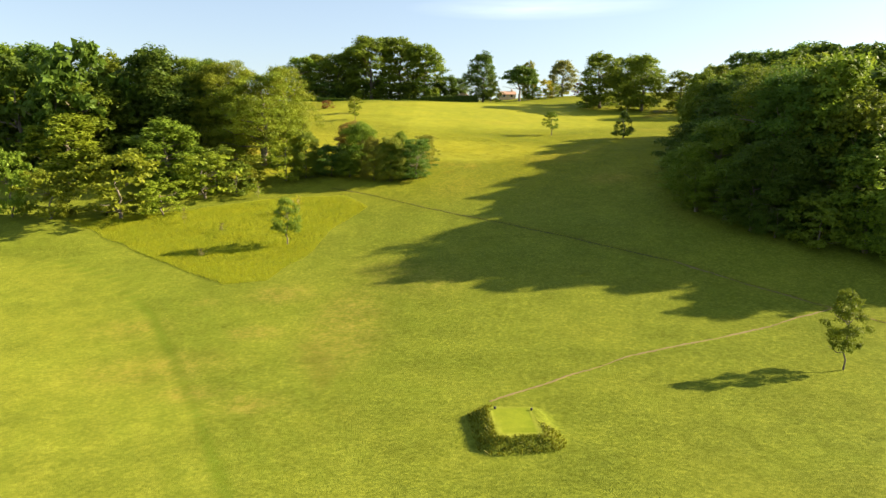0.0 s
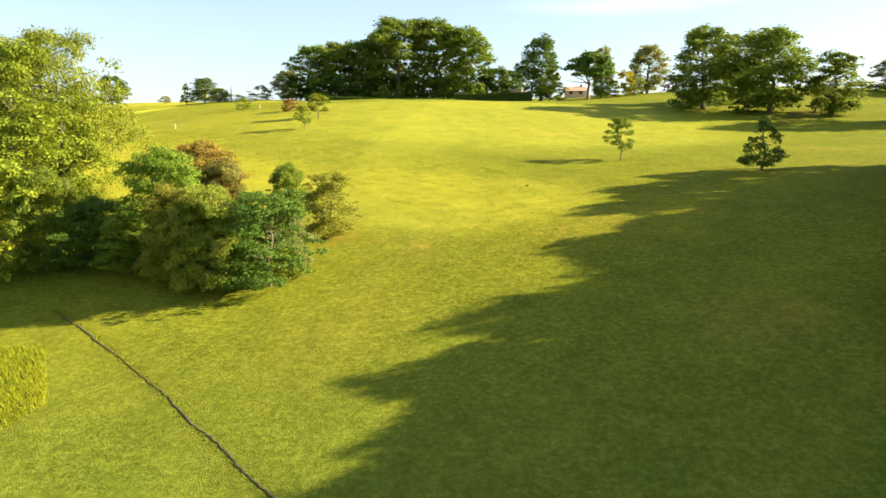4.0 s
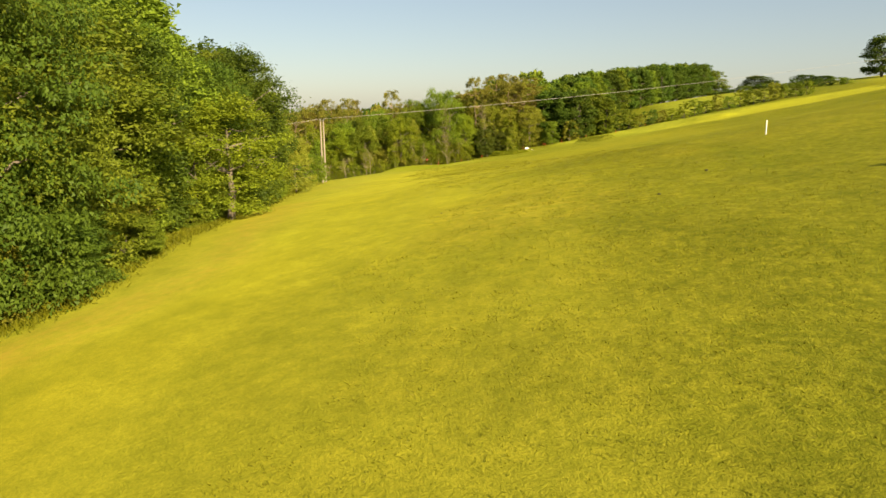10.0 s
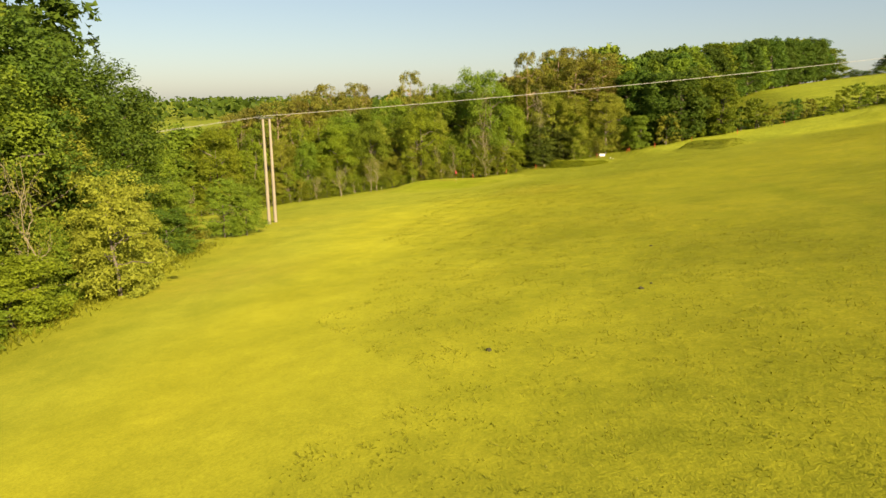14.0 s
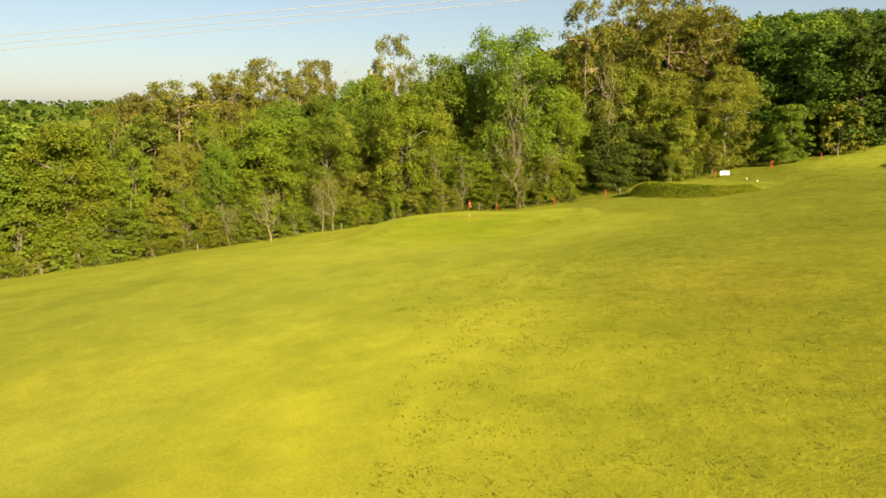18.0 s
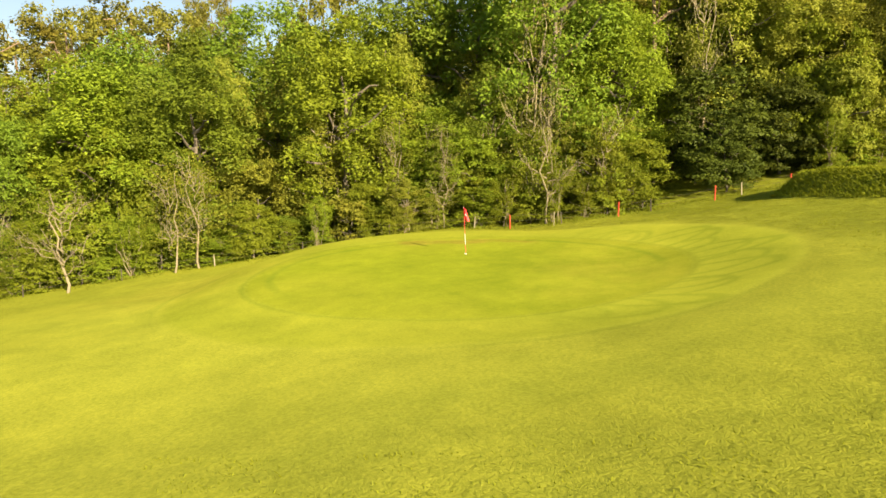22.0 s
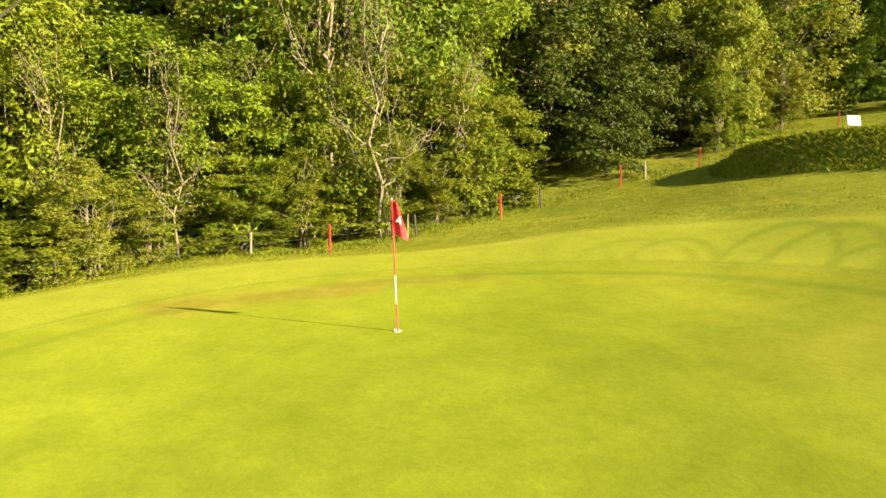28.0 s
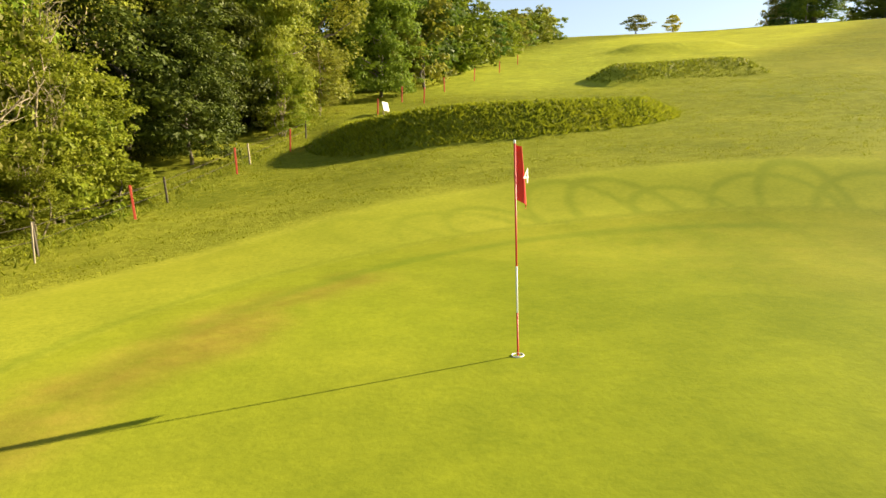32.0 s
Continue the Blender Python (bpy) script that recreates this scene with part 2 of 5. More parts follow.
def turf_material():
    """Grass: the colour attribute holds dry patches, mowing and bare soil; noise gives blades, lumps and stains."""
    m, nt, bsdf = nodes_of("turf")
    v = coords(nt)
    att = nt.nodes.new("ShaderNodeAttribute")
    att.attribute_name = "turf"
    sep = nt.nodes.new("ShaderNodeSeparateColor")
    nt.links.new(att.outputs["Color"], sep.inputs[0])
    dry, mow, soil = sep.outputs[0], sep.outputs[1], sep.outputs[2]
    n1, n2 = noise_of(nt, 0.09, 4.0, 0.6, v), noise_of(nt, 0.55, 5.0, 0.65, v)
    n6 = noise_of(nt, 1.3, 6.0, 0.72, v)
    n3, n4 = noise_of(nt, 3.2, 5.0, 0.7, v), noise_of(nt, 12.0, 4.0, 0.75, v)
    rough = mix_rgb(nt, ramp_of(nt, n3, 0.38, 0.64), (0.096, 0.106, 0.012), (0.244, 0.236, 0.020))
    fair = mix_rgb(nt, ramp_of(nt, n2, 0.3, 0.7), (0.236, 0.229, 0.024), (0.312, 0.290, 0.030))
    green = mix_rgb(nt, ramp_of(nt, n6, 0.32, 0.66), (0.150, 0.168, 0.010), (0.196, 0.206, 0.012))
    col = mix_rgb(nt, ramp_of(nt, mow, 0.0, 0.5), rough, fair)
    col = mix_rgb(nt, ramp_of(nt, mow, 0.6, 0.9), col, green)
    col = mix_rgb(nt, math_of(nt, "MULTIPLY", ramp_of(nt, n1, 0.42, 0.68), 0.45), col, (0.285, 0.246, 0.024))
    n5 = noise_of(nt, 0.22, 5.0, 0.68, v)
    col = mix_rgb(nt, math_of(nt, "MULTIPLY", ramp_of(nt, n5, 0.48, 0.70), math_of(nt, "SUBTRACT", 0.40, math_of(nt, "MULTIPLY", mow, 0.40))), col, (0.110, 0.138, 0.009))
    col = mix_rgb(nt, math_of(nt, "MULTIPLY", ramp_of(nt, n4, 0.36, 0.66), math_of(nt, "SUBTRACT", 0.66, math_of(nt, "MULTIPLY", mow, 0.40))), col, (0.070, 0.088, 0.007))
    col = mix_rgb(nt, math_of(nt, "MULTIPLY", dry, math_of(nt, "ADD", 0.15, ramp_of(nt, n6, 0.38, 0.66))), col, (0.270, 0.185, 0.030))
    col = mix_rgb(nt, math_of(nt, "MULTIPLY", soil, ramp_of(nt, n3, 0.2, 0.6)), col, (0.125, 0.078, 0.014))
    st = nt.nodes.new("ShaderNodeAttribute")
    st.attribute_name = "stripe"
    col = mix_rgb(nt, st.outputs["Fac"], col, (0.105, 0.135, 0.010))
    pa = nt.nodes.new("ShaderNodeAttribute")
    pa.attribute_name = "pale"
    col = mix_rgb(nt, math_of(nt, "MULTIPLY", pa.outputs["Fac"], math_of(nt, "SUBTRACT", 1.0, st.outputs["Fac"])), col, (0.390, 0.395, 0.035))
    lu = nt.nodes.new("ShaderNodeAttribute")
    lu.attribute_name = "lush_shade"
    # greener growth; the raised blue puts the wood's cool shade into the colour
    lush_shade = mix_rgb(nt, 1.0, col, (0.75, 0.89, 1.5), "MULTIPLY")
    col = mix_rgb(nt, lu.outputs["Fac"], col, lush_shade)
    tf = nt.nodes.new("ShaderNodeAttribute")
    tf.attribute_name = "tuft"
    tuft = tf.outputs["Fac"]
    grain = math_of(nt, "ADD", math_of(nt, "MULTIPLY", n6, 0.5), math_of(nt, "MULTIPLY", n3, 0.5))
    grain = ramp_of(nt, grain, 0.42, 0.59)
    col = mix_rgb(nt, math_of(nt, "MULTIPLY", math_of(nt, "SUBTRACT", 1.0, grain), math_of(nt, "MULTIPLY", tuft, 0.60)), col, (0.070, 0.086, 0.007))
    blotch = ramp_of(nt, noise_of(nt, 0.30, 6.0, 0.72, v), 0.36, 0.64)
    patch = ramp_of(nt, noise_of(nt, 0.11, 5.0, 0.65, v), 0.38, 0.62)
    blotch = math_of(nt, "ADD", math_of(nt, "MULTIPLY", blotch, 0.6), math_of(nt, "MULTIPLY", patch, 0.4))
    worn = mix_rgb(nt, blotch, (0.95, 0.98, 0.75), (1.48, 1.43, 1.10))
    col = mix_rgb(nt, 1.0, col, worn, "MULTIPLY")
    nt.links.new(col, bsdf.inputs["Base Color"])
    bsdf.inputs["Roughness"].default_value = 0.8
    bsdf.inputs["Diffuse Roughness"].default_value = 0.2
    bsdf.inputs["Specular IOR Level"].default_value = 0.02
    bsdf.inputs["Sheen Weight"].default_value, bsdf.inputs["Sheen Roughness"].default_value = 0.03, 0.55
    bsdf.inputs["Sheen Tint"].default_value = (0.85, 0.88, 0.04, 1.0)
    h = math_of(nt, "ADD", math_of(nt, "MULTIPLY", n3, 0.5), math_of(nt, "MULTIPLY", n4, 0.5))
    h = math_of(nt, "MULTIPLY", h, math_of(nt, "ADD", tuft, 0.07))
    bump_of(nt, h, 0.8, 0.16, bsdf)
    return m


TURF = turf_material()
GRASS_TALL = leaf_material("grass_tall", (0.225, 0.285, 0.016), (0.380, 0.425, 0.024), 0.5)
GRASS_ROUGH = leaf_material("grass_rough", (0.150, 0.178, 0.012), (0.255, 0.285, 0.016), 0.4)
GRASS_HILL = leaf_material("grass_hill", (0.115, 0.130, 0.010), (0.200, 0.212, 0.014), 0.35)
GRASS_WEED = leaf_material("grass_weed", (0.075, 0.110, 0.008), (0.200, 0.225, 0.016), 0.35)

# ---- the ground ----
NODE_STEP, NODE_X0, NODE_Y0, NODE_SPREAD, GROUND_BASE = 60.0, -330.0, -70.0, 52.0, 3.0
HILLS = [-0.18, -1.12, -3.51, -5.01, -4.41, -3.12, -3.94, 1.19, 7.15, -0.76, -3.1, -3.7, -2.97, -5.88, 0.56, 1.71, 0.98, 6.91, -1.26, -4.05, -5.15, -5.13, -2.46, -4.13, 5.78, 3.08, 5.97, -2.42, -3.6, -3.34, -4.6, 4.42, -1.31, 1.04, 3.4, 9.33, -5.25, -3.52, -5.62, 4.77, -4.78, -1.25, 7.15, 5.52, 3.39, -9.58, 5.42, -8.22, -3.46, 5.51, 10.09, 0.54, 3.44, 3.87, -8.04, 4.82, -9.59, 7.35, -6.95, 3.44, 0.49, 5.46, 10.25, -2.3, -0.53, -9.0, 5.75, 1.01, 5.1, 8.51, 5.04, 3.93, -2.72, -5.13, -1.97, 2.5, -1.13, -1.75, 6.49, 5.27, 1.14]
NODE_X, NODE_Y = (a.ravel() for a in np.meshgrid(NODE_X0 + NODE_STEP * np.arange(9), NODE_Y0 + NODE_STEP * np.arange(9), indexing="ij"))


def smooth(a, b, v):
    u = np.clip((v - a) / (b - a), 0, 1)
    return u * u * (3 - 2 * u)


def boxdist(x, y, cx, cy, hx, hy, turn):
    """Distance outside a rounded rectangle, negative inside."""
    c, s = math.cos(radians(turn)), math.sin(radians(turn))
    u, v = (x - cx) * c + (y - cy) * s, -(x - cx) * s + (y - cy) * c
    qx, qy = np.abs(u) - hx, np.abs(v) - hy
    return np.hypot(np.maximum(qx, 0), np.maximum(qy, 0)) + np.minimum(np.maximum(qx, qy), 0)


def linedist(x, y, pts):
    best = np.full(np.shape(x), 1e9)
    for (ax, ay), (bx, by) in zip(pts, pts[1:]):
        dx, dy = bx - ax, by - ay
        u = np.clip(((x - ax) * dx + (y - ay) * dy) / (dx * dx + dy * dy), 0, 1)
        best = np.minimum(best, np.hypot(x - ax - u * dx, y - ay - u * dy))
    return best


def wobble(x, y, s, k=0.0):
    return np.sin(x / s + 1.3 * np.sin(y / s * 0.7 + k)) * np.sin(y / s * 1.1 + 0.9 * np.sin(x / s * 0.8 + 2 + k))


TEE_LEVEL = -9.12


def teedist(x, y):
    """Distance outside the raised tee, whose front bulges towards the green."""
    return boxdist(x, y - 0.04 * (x + 170.3) ** 2, -169.4, 231.6, 4.6, 2.6, 0) - 1.0


def greendist(x, y):
    """1 on the edge of the putting green, less inside."""
    u, v = x + 172.64, y - 208.91
    a, b = 0.7034 * u + 0.7108 * v, -0.7108 * u + 0.7034 * v
    return np.hypot(a / 8.54, b / 7.55)


def height(x, y):
    x, y = np.asarray(x, float), np.asarray(y, float)
    z = np.full(x.shape, GROUND_BASE)
    for nx, ny, w in zip(NODE_X, NODE_Y, HILLS):
        z = z + w * np.exp(-((x - nx) ** 2 + (y - ny) ** 2) / (2 * NODE_SPREAD ** 2))
    far = np.hypot(x + 90, y - 160)
    z = z + 5.0 * smooth(380, 700, far) + 10 * smooth(600, 1600, far)
    z = z + 1.2 * np.exp(-((x + 80) ** 2 + (y - 302) ** 2) / (2 * 22.0 ** 2))
    z = z + 0.10 * wobble(x, y, 5.0) + 0.05 * wobble(x, y, 2.1, 1.0)
    # forward tee
    d = boxdist(x, y, 4.25, 38.8, 1.35, 2.1, 4)
    k = 1 - smooth(0.0, 1.3, d)
    z = z * (1 - k) + TEE_LEVEL * k
    # raised tee behind the green
    d = teedist(x, y)
    k = 1 - smooth(0.0, 2.1, d)
    z = z * (1 - k) + (3.42 + 0.05 * (x + 170)) * k
    # long mound beside the next fairway
    d = boxdist(x, y, -153.8, 245.2, 3.8, 0.7, 6)
    z = z + 1.0 * (1 - smooth(0.0, 2.5, d))
    d = boxdist(x, y, -141.0, 268.0, 4.5, 0.8, 10)
    z = z + 0.7 * (1 - smooth(0.0, 3.0, d))
    # shallow dip along the fence
    z = z - 0.42 * (1 - smooth(1.5, 7.0, linedist(x, y, [(-182.2, 218.7), (-181.1, 222.2), (-179.1, 227.2), (-177.5, 231.0)])))
    # the green, a gentle shelf
    d = np.hypot((x + 174.5) / 10.5, (y - 209.0) / 8.0)
    k = 0.8 * (1 - smooth(0.7, 1.5, d))
    z = z * (1 - k) + (0.0 + 0.012 * (x + 175.2) + 0.02 * (y - 210.3)) * k
    return z


DITCH = [(38, 57), (35, 61), (31, 67), (25, 75), (15, 85.3), (5, 93), (-7, 103.5), (-18, 112)]
OLD_DRAIN = [(30, 122), (22, 130), (17.7, 134.3), (13.5, 139), (7.7, 147.8), (0, 155.8), (-8.3, 161), (-18, 166), (-29, 171), (-41, 179), (-60, 189), (-74, 196), (-89, 203), (-121, 220)]
WORN_PATH = [(35, 61), (24, 56), (14, 51.5), (6, 46), (3, 43.5)]
SEAM_LINE = [(-55, 85), (-46, 82), (-36.8, 76.4), (-27.6, 64.6), (-21.2, 53), (-15.4, 41.7), (-10.3, 31), (-5, 20)]
MEADOW = [(-52, 97), (-48, 94), (-34, 82.5), (-23.5, 73.5), (-19.5, 75), (-17, 82), (-14.5, 92), (-11.5, 101), (-15, 107), (-29, 106), (-40, 101), (-52, 97)]


def polydist(x, y, pts):
    """Distance outside a closed outline, negative inside."""
    d, inside = linedist(x, y, pts), np.zeros(np.shape(x), bool)
    for (ax, ay), (bx, by) in zip(pts, pts[1:]):
        if ay != by:
            inside ^= ((ay > y) != (by > y)) & (x < (bx - ax) * (y - ay) / (by - ay) + ax)
    return np.where(inside, -d, d)


def meadow_mask(x, y):
    return 1 - smooth(-0.3, 0.4, polydist(x, y, MEADOW) + 0.5 * wobble(x, y, 3.0))


def axis(lo, hi, step, far, fine):
    """Grid lines: close in the core, closer still in the fine stretches, ever wider outside."""
    core = np.arange(lo, hi + 1e-6, step)
    for a, b, s in fine:
        core = np.concatenate([core[(core < a) | (core > b)], np.arange(a, b, s)])
    core = np.sort(core)
    hi = core[-1]
    out, k = [], step
    while sum(out) < far:
        k *= 1.16
        out.append(k)
    o = np.cumsum(out)
    return np.concatenate([(lo - o)[::-1], core, hi + o])


def build_ground():
    xs, ys = axis(-212, 60, 1.25, 2800, [(-188, -160, 0.13), (-30, -6, 0.45), (1, 8.5, 0.35)]), axis(24, 275, 1.25, 2800, [(26, 34, 0.45), (34, 43, 0.35), (43, 70, 0.5), (198, 221, 0.13), (224, 232, 0.4)])
    X, Y = np.meshgrid(xs, ys, indexing="ij")
    Z = height(X, Y)
    nx, ny = X.shape
    me = bpy.data.meshes.new("ground")
    idx = np.arange(nx * ny).reshape(nx, ny)
    q = np.stack([idx[:-1, :-1], idx[1:, :-1], idx[1:, 1:], idx[:-1, 1:]], -1).reshape(-1, 4)
    me.vertices.add(nx * ny)
    me.vertices.foreach_set("co", np.stack([X, Y, Z], -1).astype(np.float32).ravel())
    me.loops.add(q.size)
    me.loops.foreach_set("vertex_index", q.astype(np.int32).ravel())
    me.polygons.add(len(q))
    me.polygons.foreach_set("loop_start", np.arange(0, q.size, 4, dtype=np.int32))
    me.polygons.foreach_set("use_smooth", np.ones(len(q), bool))
    me.update(calc_edges=True)
    x, y = X.ravel(), Y.ravel()
    w1, w2 = wobble(x, y, 9.0), wobble(x, y, 23.0, 2.0)
    # mowing: green, apron, fairway, rough
    g = greendist(x, y) + 0.012 * w1
    line = linedist(x, y, [(6, 136), (-10, 142), (-24, 146), (-48, 157), (-85, 170), (-120, 182), (-150, 196), (-175, 208)])
    fair = 1 - smooth(8, 15, line + 2.5 * w2 + 1.2 * w1)
    fair = np.maximum(fair, 1 - smooth(30, 45, np.hypot((x - 5) / 1.2, y - 200) + 6 * w2))
    fair = np.maximum(fair, 1 - smooth(9, 16, linedist(x, y, [(-165, 250), (-140, 272), (-105, 300), (-80, 330)]) + 2 * w2))
    fair = np.maximum(fair, 0.22 - 0.22 * smooth(100, 130, y + 0.15 * x))
    fair = np.maximum(fair, 0.7 * (1 - smooth(14, 26, linedist(x, y, [(-28, 186), (-60, 208)]) + 3 * w2)))
    fair = np.maximum(fair, (0.62 - 0.26 * smooth(-14, -30, x) + 0.36 * smooth(-56, -74, x)) * smooth(112, 132, y) * smooth(12, -4, x) * (1 - smooth(45, 70, line + 5 * w2)))
    # the valley side of the line of play is mown, the hill side is rough
    over = np.interp(x, [-177, -148, -115, -62, -11], [204, 199, 187, 171, 148]) - y + 1.5 * w1
    fair = np.where(x < -14, fair * (0.9 + 0.1 * smooth(-26, 8, over)), fair)
    fair = np.maximum(fair, smooth(-18, 8, over + 5 * w2 + 3 * w1) * (1 - smooth(17, 24, over)) * smooth(-8, -25, x) * smooth(-190, -180, x))
    fair = np.maximum(fair, 1 - smooth(30, 45, linedist(x, y, [(-235, 425), (-130, 358), (-60, 325)])))
    fair = np.maximum(fair, 0.95 * (1 - smooth(1.6, 2.7, g + 0.15 * w1)))
    fair = np.maximum(fair, 0.8 * (1 - smooth(9, 22, linedist(x, y, [(-163, 224), (-150, 244)]) + 2 * w2)))
    seam_x = np.interp(y, [20, 31, 41.7, 53, 64.6, 76.4, 82, 85], [-5, -10.3, -15.4, -21.2, -27.6, -36.8, -46, -56])
    first = smooth(-0.6, 0.6, seam_x - x + 0.3 * w1) * (1 - smooth(84, 90, y - 0.05 * x))
    fair = np.maximum(fair, 0.52 * first)
    mow = 0.5 * fair
    apron = 1 - smooth(1.30, 1.52, g)
    mow = np.maximum(mow, 0.78 * apron)
    mow = np.maximum(mow, 1.0 - smooth(0.97, 1.0, g))
    mow = np.maximum(mow, 0.9 * (1 - smooth(-0.3, 0.1, boxdist(x, y, 4.25, 38.8, 1.35, 2.1, 4))))
    mow = np.maximum(mow, 0.7 * (1 - smooth(-0.5, 0.0, teedist(x, y) + 0.4)))
    mow *= 1 - meadow_mask(x, y)
    dry = 0.35 * smooth(0.25, 0.85, wobble(x, y, 7.0, 4.0) * wobble(x, y, 17.0, 1.0) + 0.2 * w1)
    dry = np.maximum(dry, 0.6 * (1 - smooth(0.5, 3.5, np.hypot((x + 9) / 1.2, (y - 62) / 4.5) + 1.2 * w1)))
    dry = np.maximum(dry, 0.75 * (1 - smooth(0.5, 3.0, linedist(x, y, [(-36, 138), (-48, 150), (-66, 155), (-80, 160)]) + 1.0 * w1)))
    dry = np.maximum(dry, 0.15 * meadow_mask(x, y))
    for lx, ly, lr in ((-28.0, 61.6, 5.0), (-17.2, 59.7, 3.0), (-13.1, 43.6, 3.2), (-16.5, 70.3, 4.0), (-17.7, 45.9, 3.0), (-24.0, 68.0, 2.5), (26.0, 108.0, 5.0)):
        dry = np.maximum(dry, 0.75 * (1 - smooth(0.4, lr, np.hypot((x - lx) / 1.3, y - ly) + 1.2 * w1)))
    dry = np.maximum(dry, 0.6 * (1 - smooth(0.5, 5, np.hypot((x + 22) / 1.5, (y - 52) / 1.2) + 2 * w1)))
    dry = np.maximum(dry, 0.45 * (1 - smooth(0.5, 5, np.hypot((x - 4) / 1.2, (y - 112) / 1.6) + 2 * w1)))
    dry = np.maximum(dry, 0.7 * (1 - smooth(0.6, 2.2, np.hypot(x - 5, (y - 122) / 1.5) + w1)))
    dry = np.maximum(dry, 0.6 * (1 - smooth(0.0, 0.9, linedist(x, y, [(-179.7, 209.4), (-179.1, 210.5), (-178.4, 211.6), (-177.6, 212.9), (-176.2, 214.2)]) + 0.35 * wobble(x, y, 0.9))))
    dry = np.maximum(dry, 0.9 * (1 - smooth(0.8, 2.4, np.hypot(x + 2.2, y - 125.2) + 0.6 * w1)))
    dry = np.maximum(dry, 0.7 * (1 - smooth(0.4, 1.6, np.hypot(x + 4.2, y - 117.0) + 0.6 * w1)))
    dry = np.maximum(dry, 0.7 * (1 - smooth(0.4, 2.0, np.hypot(x - 1.0, y - 124.0) + 0.8 * w1)))
    soil = 0.3 * (1 - smooth(0.15, 0.9, linedist(x, y, DITCH)))
    streak = linedist(x, y, [(-179.8, 209.2), (-179.1, 210.5), (-178.4, 211.6), (-177.6, 212.7), (-176.4, 213.8)]) + 0.3 * wobble(x, y, 0.8) + 0.2 * wobble(x, y, 0.35)
    soil = np.maximum(soil, 0.55 * (1 - smooth(0.0, 0.75, streak)))
    soil = np.maximum(soil, 0.4 * (1 - smooth(0.1, 1.3, linedist(x, y, [(-11.0, 56.0), (-9.8, 52.2), (-8.4, 47.4)]) + 0.7 * wobble(x, y, 1.3))))
    for lx, ly, lr in ((-2.6, 124.2, 2.4), (-14.2, 129.4, 2.6), (-8.0, 128.0, 1.6), (3.0, 123.6, 1.5), (1.4, 119.0, 1.2)):
        soil = np.maximum(soil, 0.55 * (1 - smooth(0.3, lr, np.hypot(x - lx, (y - ly) * 1.3) + 0.5 * wobble(x, y, 0.9))))
    soil = np.maximum(soil, 0.25 * (1 - smooth(0.1, 0.7, linedist(x, y, SEAM_LINE))))
    # old mowing lines beside the seam of the first fairway
    seam = linedist(x, y, SEAM_LINE) + 0.25 * wobble(x, y, 6.0)
    lines = 0.9 * (1 - smooth(0.15, 0.6, seam))
    for off in (2.2, 4.5, 7.0, 10.0, 13.5):
        lines = np.maximum(lines, 0.22 * (1 - smooth(0.25, 0.9, np.abs(seam - off))))
    # marks of the mower: rings round the green, overlapping loops on its apron
    stripe = 0.5 * (1 - smooth(0.006, 0.020, np.abs(g - 1.0))) * (0.55 + 0.45 * smooth(-0.5, 0.5, w1))
    stripe = np.maximum(stripe, 0.55 * (1 - smooth(0.008, 0.030, np.abs(g - 0.87 - 0.015 * wobble(x, y, 4.0)))) * smooth(-0.3, 0.5, wobble(x, y, 5.0, 3.0)))
    stripe = np.maximum(stripe, 0.35 * (1 - smooth(0.01, 0.035, np.abs(g - 1.39))) * smooth(-0.4, 0.3, w1))
    band = smooth(1.0, 1.02, g) * (1 - smooth(1.36, 1.40, g))
    loops = np.zeros_like(x)
    for i in range(42):
        a = 2 * math.pi * (i + 0.3 * math.sin(i * 2.3)) / 42
        ca, sa = math.cos(a), math.sin(a)
        px, py = 8.54 * ca * 1.03, 7.55 * sa * 1.03
        cx, cy = -172.64 + 0.7034 * px - 0.7108 * py, 208.91 + 0.7108 * px + 0.7034 * py
        out = math.atan2(cy - 208.91, cx + 172.64)
        u, v = (x - cx) * math.cos(out) + (y - cy) * math.sin(out), -(x - cx) * math.sin(out) + (y - cy) * math.cos(out)
        reach, wide = 2.0 + 0.7 * math.sin(i * 1.7), 1.0 + 0.3 * math.sin(i * 2.9 + 1)
        ringd = np.abs(np.hypot(u / reach, (v - 0.12 * u) / wide) - 1) * min(reach, wide)
        loops = np.maximum(loops, (1 - smooth(0.04, 0.15, ringd)) * band)
    old = linedist(x, y, OLD_DRAIN) + 0.4 * wobble(x, y, 4.0)
    stripe = np.maximum(stripe, 0.55 * (1 - smooth(0.15, 0.9, old)) * (0.35 + 0.65 * smooth(-0.4, 0.4, w1)))
    stripe = np.maximum(stripe, lines * (0.4 + 0.6 * smooth(-0.5, 0.5, w1)))
    bearing = np.arctan2(y - 208.9, x + 172.6)
    stripe = np.maximum(stripe, loops * (0.05 + 0.40 * smooth(0.3, 0.9, np.cos(bearing - 0.95))))
    pale = band * (0.02 + 0.15 * smooth(0.2, 0.9, np.cos(bearing - 0.9)))
    pale = np.maximum(pale, 0.17 * smooth(-16, 0, over + 3 * w1) * (1 - smooth(9, 20, over + 3 * w2)) * smooth(-26, -44, x) * smooth(-165, -140, x))
    pale = np.maximum(pale, 0.55 * (1 - smooth(9, 16, linedist(x, y, [(-163, 253), (-140, 274), (-105, 300), (-80, 330)]) + 2 * w2)))
    pale = np.maximum(pale, 0.6 * (1 - smooth(12, 18, linedist(x, y, [(-215, 330), (-165, 296)]))))
    pl = me.attributes.new("pale", "FLOAT", "POINT")
    pl.data.foreach_set("value", np.clip(pale, 0, 1).astype(np.float32))
